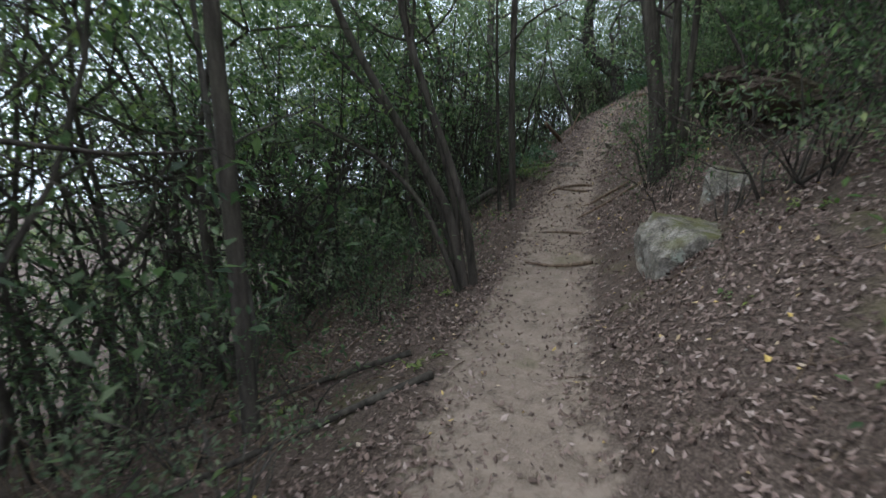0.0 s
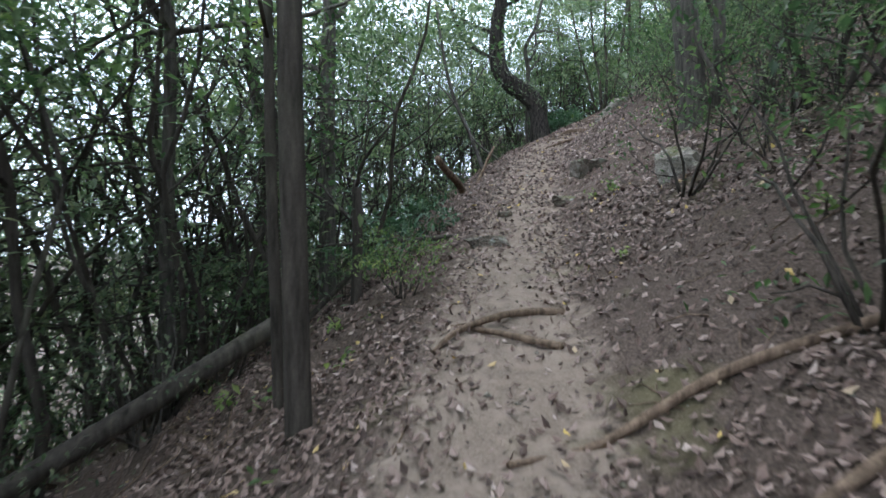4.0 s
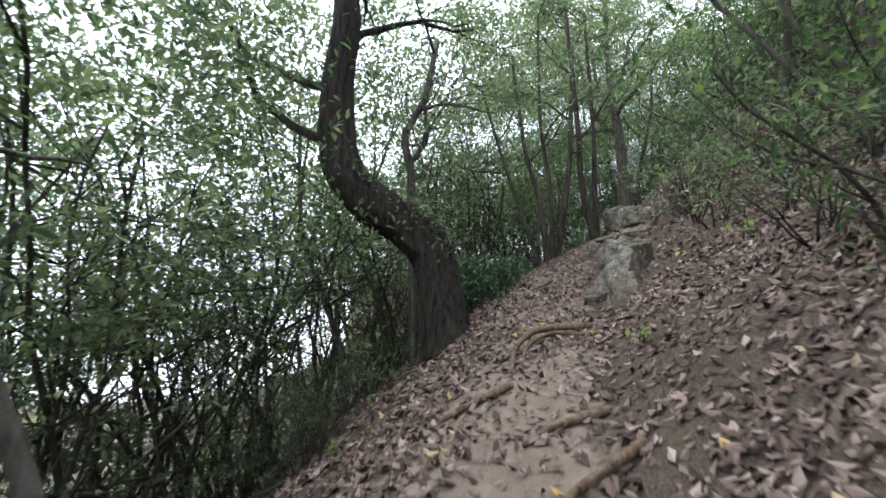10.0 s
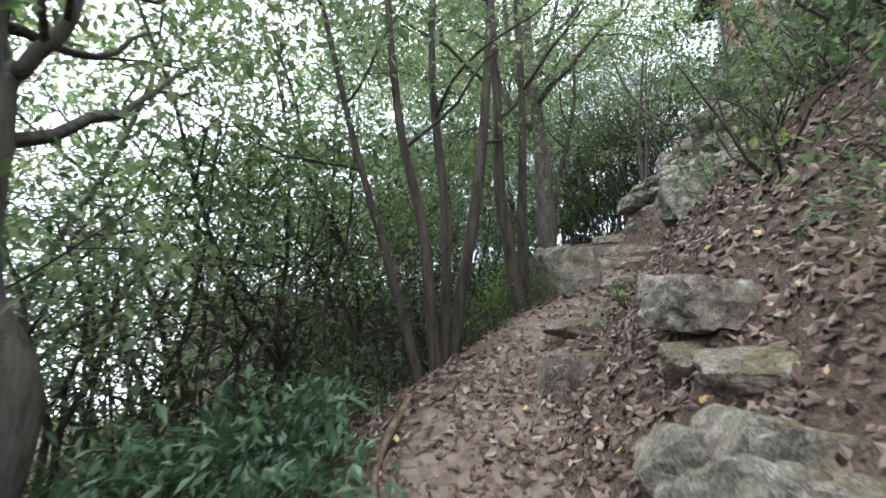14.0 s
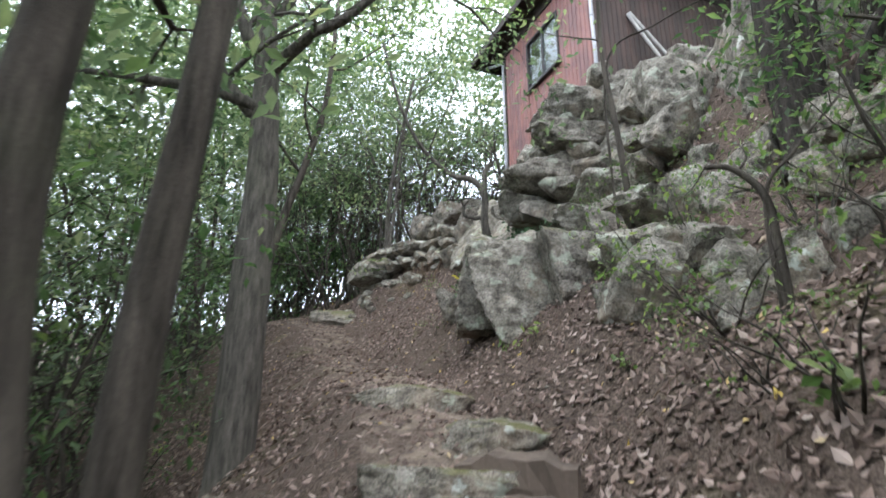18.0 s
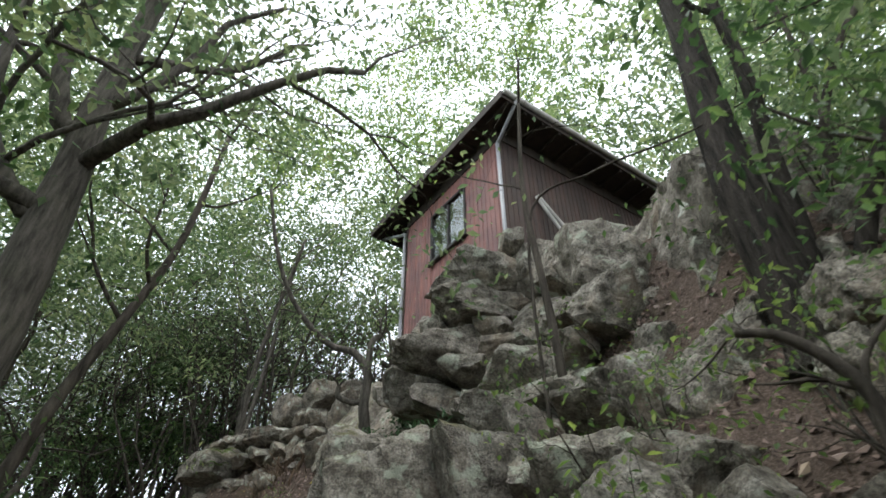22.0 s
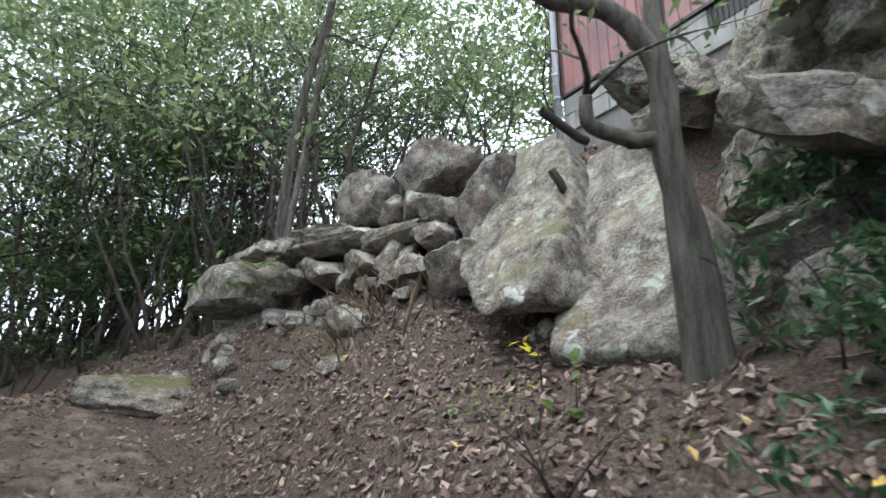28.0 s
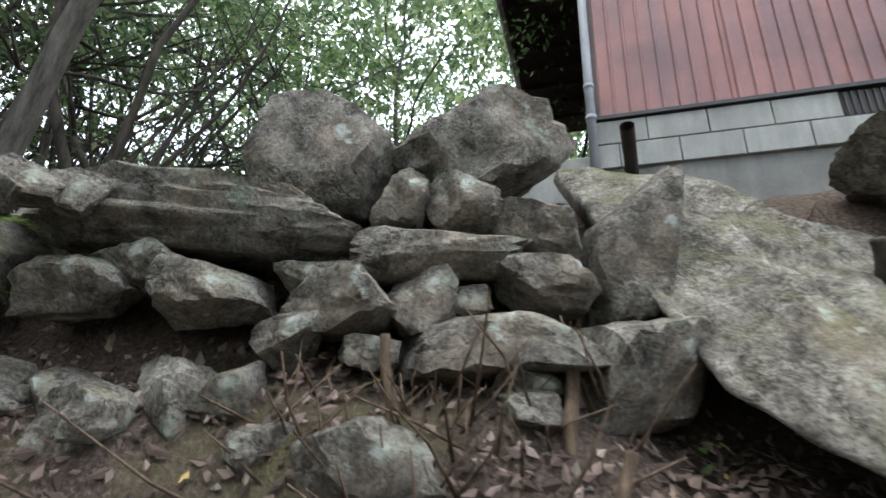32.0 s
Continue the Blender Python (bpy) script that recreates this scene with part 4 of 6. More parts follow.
boulder(8.90, 31.98, 11.88, 0.48, 0.47, 0.36, -52, 264)
boulder(8.87, 31.62, 11.49, 0.36, 0.36, 0.26, -52, 265)
boulder(8.69, 32.84, 10.97, 0.96, 0.46, 0.29, -52, 266)
boulder(8.13, 31.93, 10.34, 0.64, 0.61, 0.39, -52, 267)
boulder(8.66, 31.71, 11.03, 0.40, 0.39, 0.25, -52, 268)
boulder(9.21, 33.52, 11.51, 0.22, 0.22, 0.19, -52, 269)
boulder(9.34, 33.73, 11.82, 0.30, 0.29, 0.28, -52, 270)
boulder(8.28, 32.94, 10.44, 0.42, 0.27, 0.17, -52, 271)
boulder(7.91, 32.50, 10.20, 0.14, 0.13, 0.11, -52, 272)
boulder(9.04, 31.74, 12.15, 0.46, 0.41, 0.26, -52, 273)
boulder(8.28, 31.08, 11.29, 0.60, 0.59, 0.65, -58, 290)
boulder(8.40, 30.46, 11.40, 0.48, 0.47, 0.62, -58, 291)
boulder(8.45, 29.85, 11.0, 0.95, 0.95, 1.0, -58, 617)
boulder(8.1, 28.6, 10.6, 1.0, 0.9, 0.9, -50, 393)
boulder(9.6, 31.0, 11.9, 0.8, 0.7, 0.8, -50, 394)
boulder(7.3, 28.9, 10.2, 0.6, 0.5, 0.5, -50, 395)
boulder(6.4, 28.6, 9.2, 0.5, 0.45, 0.4, -40, 396)
boulder(6.9, 29.4, 9.7, 0.45, 0.4, 0.35, -40, 397)
boulder(7.80, 31.12, 10.71, 0.35, 0.35, 0.24, -58, 293)
boulder(8.37, 31.57, 11.61, 0.30, 0.29, 0.30, -58, 294)
boulder(7.75, 31.40, 10.49, 0.18, 0.18, 0.18, -58, 295)
boulder(7.66, 30.71, 10.18, 0.28, 0.27, 0.28, -58, 296)
boulder(7.61, 30.12, 10.12, 0.25, 0.25, 0.45, -58, 297)
boulder(7.23, 31.07, 9.61, 0.50, 0.45, 0.28, -58, 298)
boulder(7.24, 30.49, 9.63, 0.33, 0.33, 0.39, -58, 299)
boulder(7.38, 30.62, 9.68, 0.25, 0.24, 0.15, -58, 300)
boulder(6.87, 31.10, 9.03, 0.41, 0.41, 0.34, -58, 301)
boulder(6.77, 30.65, 9.05, 0.31, 0.31, 0.30, -58, 302)
boulder(7.42, 31.70, 9.62, 0.27, 0.27, 0.27, -58, 303)
great_boulder(7.34, 32.98, 9.25, 0.55, 0.62, 0.62, -54, 617)
great_boulder(7.18, 32.68, 9.1, 0.5, 0.5, 0.66, -50, 620)
great_boulder(7.42, 31.92, 9.15, 0.55, 0.58, 0.62, -56, 645)
boulder(8.08, 34.34, 9.27, 0.30, 0.29, 0.25, -52, 326)
boulder(6.28, 31.00, 8.79, 0.28, 0.28, 0.42, -56, 330)
boulder(6.81, 29.64, 9.89, 0.26, 0.26, 0.19, -56, 331)
boulder(6.65, 29.82, 9.47, 0.20, 0.20, 0.18, -56, 333)
trail_rock(0.55, 5.98, 0.5, 0.45, 0.5, 0.5, 18, 340)
trail_rock(-0.15, 17.93, 2.62, 0.38, 0.36, 0.3, 2, 341)
trail_rock(0.5, 14.96, 2.27, 0.3, 0.28, 0.42, 7, 342)
trail_rock(0.98, 24.8, 4.92, 0.2, 0.2, 0.26, -6, 343)
trail_rock(1.1, 25.15, 5.12, 0.24, 0.22, 0.34, 20, 543)
trail_rock(1.3, 25.4, 5.31, 0.2, 0.2, 0.3, -46, 544)
trail_rock(0.85, 25.2, 4.91, 0.16, 0.2, 0.14, 46, 545)
trail_rock(1.56, 26.5, 5.54, 0.26, 0.24, 0.28, -11, 344)
trail_rock(1.75, 26.3, 5.62, 0.2, 0.2, 0.2, 31, 546)
trail_rock(1.5, 26.2, 5.45, 0.18, 0.16, 0.18, 61, 547)
trail_rock(1.6, 25.6, 5.40, 0.3, 0.27, 0.2, -11, 345)
trail_rock(1.95, 26.75, 5.73, 0.4, 0.32, 0.24, -16, 346)
trail_rock(1.7, 26.95, 5.73, 0.2, 0.22, 0.16, 40, 548)
trail_rock(2.40, 27.48, 6.48, 0.35, 0.29, 0.18, -16, 347)
trail_rock(2.06, 28.54, 6.04, 0.24, 0.24, 0.22, -16, 348)
trail_rock(2.51, 29.11, 6.45, 0.34, 0.16, 0.10, -16, 349)
trail_rock(3.56, 31.14, 7.23, 0.45, 0.44, 0.38, -40, 351)
trail_rock(2.16, 27.43, 6.16, 0.17, 0.17, 0.11, -16, 353)
trail_rock(2.17, 26.98, 6.10, 0.28, 0.19, 0.12, -16, 354)
trail_rock(3.02, 29.0, 6.58, 0.36, 0.3, 0.15, -36, 355)
trail_rock(3.65, 29.6, 6.82, 0.5, 0.4, 0.2, -40, 356)
trail_rock(-0.68, 16.58, 2.17, 0.25, 0.13, 0.08, 7, 360)
trail_rock(-1.70, 14.77, 1.60, 0.24, 0.12, 0.08, 7, 361)
trail_rock(-1.57, 16.01, 1.95, 0.12, 0.08, 0.05, 7, 362)
trail_rock(9.95, 39.55, 10.02, 0.55, 0.4, 0.2, -60, 363)
trail_rock(4.56, 30.31, 7.37, 0.30, 0.19, 0.12, -40, 365)


def rock_plate(name, x, y, z, outline, under, thick, seed, label, material):
    """A great plate of rock lying against the bank, its broad face tilted to the sky; outline in metres on that face."""
    rng = np.random.default_rng(seed)
    face = Vector((-0.75, 0.37, 0.55)).normalized()
    along = Vector((-0.443, -0.896, 0)).normalized()
    up = face.cross(along).normalized()
    if up.z < 0:
        up = -up
    v, f = SPHERES[6]
    q = np.array(outline)
    edge = np.roll(q, -1, axis=0) - q
    nrm = np.stack([edge[:, 1], -edge[:, 0]], 1)
    nrm /= np.linalg.norm(nrm, axis=1)[:, None]
    h = (nrm * q).sum(1)
    nrm, h = nrm * np.sign(h)[:, None], np.abs(h)
    slant = rng.uniform(-0.05, 0.15, len(h)) + np.array(under)
    planes = np.concatenate([np.concatenate([nrm, slant[:, None]], 1), [(0.04, 0.03, 1.0), (0.05, -0.1, -1.0)]])
    h = np.concatenate([h, [0.03, thick]])
    size = np.linalg.norm(planes, axis=1)
    planes, h = planes / size[:, None], h / size
    core = np.array([0, 0, -0.5 * thick])
    h = h - planes @ core
    stretched = v * np.array([1.0, 1.3, 0.5])
    dots = stretched @ planes.T
    r = np.sort(np.where(dots > 0.02, h[None] / np.maximum(dots, 0.02), 9.0), axis=1)[:, :3]
    r = r[:, 0] - np.log(1 + np.exp(-40 * (r[:, 1] - r[:, 0])) + np.exp(-40 * (r[:, 2] - r[:, 0]))) / 40
    p = stretched * r[:, None] + core
    off = Vector(rng.uniform(0, 50, 3))
    wob = np.array([noise.fractal(Vector(a) * 1.6 + off, 1.0, 2.0, 5) for a in p])
    fine = np.array([noise.hetero_terrain(Vector(a) * 5 + off, 0.8, 2.1, 5, 0.6) for a in p])
    split = np.array([abs(noise.noise(Vector((a[0] * 2.6 + a[1] * 1.5, a[1] * 0.7 - a[0] * 0.4, a[2])) + off)) for a in p])
    lift = 0.05 * (wob - wob.mean()) + 0.02 * (fine - fine.mean()) - 0.035 * np.clip(0.07 - split, 0, 0.07) / 0.07
    p[:, 2] += lift
    p[:, :2] *= 1 + (0.35 * lift)[:, None]
    ob = new(name, fast_mesh(name, p, f, material, True))
    ob.matrix_world = Matrix.Translation((x, y, z)) @ Matrix((along, up, face)).transposed().to_4x4()
    return tagged(ob, label, "boulder")


rock_plate("leaning_slab", 10.03, 35.54, 11.21, [(-0.95, 1.3), (-0.06, 0.94), (0.24, 0.45), (0.62, -0.55), (0.66, -0.98), (0.32, -1.04), (-0.36, -0.45), (-0.66, 0.35)], [0.1, 0.1, 0.1, 0.1, -0.6, -1.3, -0.7, 0.0], 0.4, 401,
           "huge mossy granite slab leaning against the bank", rock_material("slab_granite", 0.9, 0.0, 0.6))
rock_plate("pale_bedrock", 9.98, 34.83, 11.19, [(-0.6, 0.75), (-0.33, 0.94), (-0.17, 0.8), (0.25, 0.15), (0.7, -0.55), (0.8, -1.4), (0.05, -1.35), (-0.35, -0.4)], [0.2] * 8, 0.9, 402, "pale bare granite bedrock below the hut", PALE_GRANITE)

trail_rock(4.75, 31.62, 7.46, 0.5, 0.28, 0.17, -55, 381)
trail_rock(5.35, 31.75, 7.72, 0.42, 0.26, 0.17, -48, 382)
trail_rock(5.6, 32.75, 7.95, 0.5, 0.3, 0.16, -40, 383)
trail_rock(3.9, 30.35, 7.0, 0.36, 0.28, 0.17, -30, 384)
trail_rock(1.2, 7.6, 1.15, 0.45, 0.4, 0.35, 50, 372)

boulder(10.2, 34.55, 12.0, 0.42, 0.3, 0.14, -64, 501)
boulder(10.0, 34.62, 11.72, 0.12, 0.12, 0.11, -64, 502)
boulder(9.95, 34.3, 11.72, 0.3, 0.28, 0.22, -64, 503)
boulder(10.2, 33.85, 12.0, 0.36, 0.34, 0.24, -64, 504)
boulder(9.8, 33.95, 11.55, 0.34, 0.34, 0.32, -64, 505)
boulder(12.6, 37.6, 12.75, 0.55, 0.5, 0.5, 20, 507, PALE_GRANITE)

boulder(7.0, 29.1, 9.85, 0.4, 0.35, 0.3, -40, 521)
boulder(6.2, 29.6, 8.9, 0.3, 0.28, 0.24, -30, 522)
boulder(5.65, 29.3, 8.4, 0.26, 0.22, 0.2, -50, 523)
boulder(7.35, 29.75, 10.1, 0.36, 0.3, 0.3, -20, 524)
boulder(6.05, 30.05, 8.7, 0.24, 0.22, 0.22, -70, 525)

boulder(7.95, 29.85, 11.15, 0.62, 0.75, 0.85, -58, 620)
boulder(7.98, 30.28, 10.95, 0.4, 0.42, 0.56, -58, 641)
boulder(7.6, 29.15, 10.55, 0.5, 0.5, 0.5, -48, 634)
boulder(7.3, 30.3, 9.95, 0.3, 0.34, 0.26, -38, 643)


boulder(9.75, 33.95, 11.0, 0.42, 0.38, 0.3, -60, 651)
boulder(9.5, 33.85, 10.6, 0.45, 0.36, 0.26, -64, 652)
boulder(9.1, 33.75, 10.2, 0.36, 0.3, 0.24, -50, 653)
boulder(9.45, 34.2, 10.35, 0.26, 0.24, 0.18, -60, 654)
boulder(9.65, 33.6, 11.35, 0.4, 0.36, 0.26, -56, 655)


def wedges():
    """Smaller slabs wedged between the great boulders of the pile."""
    rng = np.random.default_rng(56)
    for x, y, z, r in ((8.6, 32.2, 12.3, 0.2), (8.75, 32.25, 11.6, 0.22), (8.55, 32.5, 11.3, 0.2), (8.4, 32.3, 10.9, 0.26), (8.2, 32.6, 10.7, 0.24), (8.75, 33.2, 11.3, 0.26), (9.0, 33.3, 11.75, 0.2), (8.5, 33.3, 10.6, 0.3), (8.1, 31.55, 11.0, 0.22),
                       (7.95, 31.3, 10.9, 0.2), (7.6, 31.6, 10.0, 0.24), (7.5, 30.9, 10.0, 0.22), (7.9, 30.7, 10.7, 0.26), (7.7, 32.0, 9.9, 0.3), (8.9, 33.9, 10.9, 0.25), (7.0, 31.5, 9.2, 0.22), (6.6, 31.3, 8.8, 0.2), (7.2, 30.1, 9.75, 0.22), (6.5, 30.4, 8.9, 0.22), (6.2, 30.4, 8.6, 0.2), (5.9, 30.3, 8.4, 0.16)):
        rock("boulder", x, y, z, (r * rng.uniform(1.1, 1.7), r * rng.uniform(0.8, 1.1), r * rng.uniform(0.5, 0.8)), int(rng.integers(1e6)), (rng.uniform(-25, 25), rng.uniform(-28, 28), rng.uniform(0, 360)),
             "angular grey granite slab wedged between larger boulders", "boulder", None, 4, "boulders below the hut", 0.5)


wedges()


def rubble():
    """Stones bedded in the bank below the dry stone wall."""
    rng = np.random.default_rng(55)
    for x, y, r in ((10.1, 37.14, 0.2), (10.72, 39.22, 0.22), (10.62, 39.4, 0.16), (10.9, 39.4, 0.3), (10.45, 38.39, 0.14), (10.6, 38.53, 0.2), (10.55, 38.22, 0.17), (10.5, 37.77, 0.2), (10.35, 37.8, 0.13), (10.3, 38.0, 0.12),
                    (9.75, 35.33, 0.14), (10.12, 36.6, 0.12), (9.95, 38.3, 0.13), (10.15, 38.7, 0.17), (10.2, 37.5, 0.11), (10.35, 39.0, 0.2), (10.05, 37.8, 0.09), (9.8, 37.0, 0.08), (10.0, 39.0, 0.12), (10.3, 39.6, 0.18)):
        rock("stone", x, y, gz(x, y) + r * 0.02, (r * rng.uniform(0.8, 1.2), r * 0.8, r * rng.uniform(0.5, 0.7)), int(rng.integers(1e6)), (rng.uniform(-15, 15), rng.uniform(-15, 15), rng.uniform(0, 360)),
             "weathered grey stone bedded in the earth bank", "stone", None, 4, "stones in the bank", 0.5)


rubble()


# ---- trees that stand out ----
def stem_tree(name, label, x, y, stems, bark, leaf, seed, limbs=5, first=0.45, per=18, limb_len=1.8, spread=0.26, leaf_len=0.1, depth=1, sides=12, sink=0.3):
    """A tree from given stems: (points relative to its foot, radius at the foot, radius at the top)."""
    rng = np.random.default_rng(seed)
    wood, tips = [], []
    for pts, ra, rb in stems:
        c = curve_points((pts[0][0], pts[0][1], -sink), pts, 26)
        rad = np.linspace(ra, rb, 26)
        rad[:3] *= np.array([1.45, 1.2, 1.05])
        wood.append(tube(c, rad, sides, 0.05, rng))
        d = np.gradient(c, axis=0)
        d /= np.linalg.norm(d, axis=1)[:, None]
        for k in range(limbs):
            i = min(25, int(26 * (first + (1 - first) * (k + 0.5) / max(limbs, 1)))) if k else 25
            side = rng.normal(size=3)
            side -= side @ d[i] * d[i]
            side /= np.linalg.norm(side) + 1e-9
            grow(rng, c[i], d[i] * 0.5 + side, limb_len * rng.uniform(0.7, 1.2), rad[i] * 0.55, depth, wood, tips, 0.17, 0.04, 3)
    v, f = merge(wood)
    tree = tagged(new(name), label, "tree")
    tree.matrix_world = pose(x, y, gz(x, y))
    put("trunk", mesh_of("trunk", v, f, bark), tree)
    if leaf and tips:
        z0 = gz(x, y)
        c = np.array([t[0] for t in tips]) + np.array([x, y, z0])
        gh, gd = land(c[:, 0], c[:, 1])
        tips = [t for t, h, q in zip(tips, c[:, 2] - gh, gd) if abs(q) > 0.9 or h > 2.6]
        if tips:
            cv, cf = crown_of(rng, tips, per, spread, leaf_len)
            put("crown", fast_mesh("crown", cv, cf, leaf), tree)
    return tree


stem_tree("tree", "straight dark tree among leaf-strewn undergrowth", -2.87, 3.35, [([(0, 0, 0), (-0.1, 0, 2.5), (-0.22, 0, 5), (-0.3, 0, 8)], 0.085, 0.045)], BARK_DARK, LEAF_MID, 21)
stem_tree("tree", "pale crooked sapling with a long bare stem", -3.4, 4.0, [([(0, 0, 0), (0.05, 0, 0.9), (-0.35, 0.1, 2.4), (-0.5, 0.1, 4.0), (-0.45, 0, 6)], 0.05, 0.02)], BARK_GREY, LEAF_LIGHT, 22)
stem_tree("tree", "dark tree split into arching stems beside the trail", -2.0, 6.35, [
    ([(0, 0, 0), (-0.14, -0.1, 0.85), (-0.34, -0.22, 1.35), (-0.56, -0.36, 1.8), (-1.0, -0.5, 2.6), (-1.5, -0.5, 3.6), (-1.9, -0.4, 5.2)], 0.075, 0.035), ([(0.1, 0.1, 0), (0.0, 0.05, 0.9), (-0.16, 0.0, 1.5), (-0.45, -0.1, 2.4), (-0.8, -0.1, 3.6), (-0.9, 0.1, 5)], 0.065, 0.03),
    ([(-0.14, 0.2, 0), (-0.2, 0.25, 1.0), (-0.5, 0.2, 2.2), (-0.9, 0.3, 3.4), (-1.1, 0.3, 5.2)], 0.05, 0.03), ([(-0.1, 0.1, 0), (-0.5, 0.3, 1.2), (-1.2, 0.5, 2.2), (-2.2, 0.6, 3.2)], 0.06, 0.025),
    ([(-0.05, -0.1, 0), (-0.45, -0.2, 1.0), (-1.0, -0.3, 1.6), (-1.9, -0.4, 2.1)], 0.045, 0.02)], BARK_DARK, LEAF_DARK, 23, 3, 0.5, 18, 1.2)
stem_tree("tree", "thick dark many-stemmed tree at the foot of the bank", 0.32, 10.0, [
    ([(0, 0, 0), (-0.06, 0, 1.3), (-0.25, 0, 2.8), (-0.5, 0, 5), (-0.7, 0, 8)], 0.17, 0.08), ([(0.2, 0.1, 0), (0.22, 0.1, 1.5), (0.2, 0.1, 3.2), (0.3, 0.1, 6)], 0.10, 0.05),
    ([(0.36, 0, 0), (0.42, 0, 1.5), (0.5, 0, 3.4), (0.4, 0, 5.5)], 0.08, 0.04), ([(-0.05, 0.2, 0), (-0.12, 0.3, 1.8), (0.0, 0.35, 4)], 0.06, 0.03)], BARK_DARK, LEAF_MID, 24, 4)
stem_tree("tree", "straight dark tree beside the trail", -2.46, 11.24, [([(0, 0, 0), (-0.04, 0, 2.5), (-0.03, 0.1, 5), (-0.1, 0, 8)], 0.085, 0.05)], BARK_DARK, LEAF_MID, 25)
stem_tree("tree", "thin dark sapling among the undergrowth", -2.9, 11.9, [([(0, 0, 0), (-0.05, 0, 1.8), (-0.12, 0.1, 3.6), (-0.1, 0, 6)], 0.05, 0.025)], BARK_DARK, LEAF_DARK, 26)
stem_tree("tree", "tall straight grey tree below the trail", -4.5, 16.9, [([(0, 0, 0), (0.0, 0, 3), (0.02, 0.1, 6), (0.0, 0, 10)], 0.16, 0.09)], BARK_GREY, LEAF_MID, 27, 7, 0.45, 24, 2.2)
stem_tree("tree", "thick grey tree leaning out from the bank", 0.98, 16.35, [([(0, 0, 0), (-0.12, -0.05, 1.0), (-0.32, -0.1, 2.4), (-0.6, 0, 4.5), (-0.9, 0, 7.5)], 0.22, 0.10), ([(0.35, 0.2, 0), (0.35, 0.2, 1.5), (0.3, 0.3, 3.4), (0.5, 0.2, 6)], 0.10, 0.05)], BARK_GREY, LEAF_MID, 28, 6, 0.5, 20, 2.0)
stem_tree("dead_stump", "broken dark snag with bare side branches", -3.15, 14.3, [([(0, 0, 0), (0.02, 0, 0.7), (0.0, 0.02, 1.3)], 0.065, 0.055)], BARK_DARK, None, 29, 3, 0.5, 0, 1.0)
stem_tree("tree", "thin crooked tree at the trail's edge", -2.3, 21.0, [([(0, 0, 0), (-0.3, 0.2, 0.8), (-0.8, 0.1, 2.0), (-1.1, 0, 3.6), (-1.3, 0, 5.5)], 0.06, 0.025)], BARK_GREY, LEAF_MID, 30)
stem_tree("sapling", "thin bare stem arching out over the slope", -1.92, 21.0, [([(0, 0, 0), (-0.6, 0, 0.5), (-1.07, 0, 1.35), (-1.54, 0.1, 1.9), (-2.1, 0.1, 2.3), (-2.8, 0.2, 2.8)], 0.026, 0.012)], BARK_GREY, LEAF_MID, 44, 3, 0.7, 14, 0.9)
stem_tree("tree", "grey crooked tree with a forked top", -1.16, 27.86, [([(0, 0, 0), (0.0, 0, 1.1), (0.06, 0, 1.7), (-0.18, 0, 2.25), (-0.2, 0, 3.05), (-0.3, 0, 3.7), (0.05, 0, 4.4), (0.3, 0.1, 5.6)], 0.12, 0.05), ([(-0.2, 0, 2.9), (-0.1, -0.05, 3.3), (0.06, -0.05, 3.6), (0.05, 0, 4.2)], 0.06, 0.03)], BARK_GREY, LEAF_MID, 31)
stem_tree("tree", "grey crooked tree with a forked top", -2.7, 28.9, [([(0, 0, 0), (0.15, 0, 1.0), (-0.2, 0, 2.2), (-0.7, 0, 3.6), (-0.8, 0, 5.6)], 0.075, 0.035)], BARK_GREY, LEAF_DARK, 32)
stem_tree("tree", "many-stemmed dark tree leaning over the slope", 1.45, 30.1, [
    ([(0, 0, 0), (-0.1, 0, 1.4), (-0.35, 0.1, 2.8), (-0.5, 0.2, 5)], 0.075, 0.035), ([(0.12, 0.15, 0), (0.2, 0.2, 1.6), (0.1, 0.3, 3.4), (0.2, 0.4, 6)], 0.07, 0.035),
    ([(-0.15, 0.1, 0), (-0.45, 0.2, 1.2), (-0.8, 0.4, 2.6), (-1.2, 0.5, 4.4)], 0.06, 0.03)], BARK_DARK, LEAF_MID, 33, 4)
stem_tree("tree", "smooth dark leaning tree beside the steps", 1.78, 30.65, [([(0, 0, 0), (0.12, 0.02, 0.7), (0.32, 0.0, 1.7), (0.5, 0, 3.0), (0.75, 0.1, 5.5)], 0.085, 0.05)], BARK_DARK, LEAF_MID, 34, 5, 0.62, 18, 1.3)
stem_tree("tree", "smooth grey tree forking low beside the steps", 2.76, 30.9, [
    ([(0, 0, 0), (-0.12, -0.02, 0.8), (-0.22, 0.0, 1.7), (-0.2, 0, 3.0), (-0.3, 0, 6)], 0.10, 0.05), ([(0.1, 0.1, 0), (0.12, 0.1, 1.4), (0.2, 0.1, 3.0), (0.2, 0.1, 6)], 0.08, 0.04)], BARK_DARK, LEAF_MID, 35, 4, 0.62, 18, 1.3)
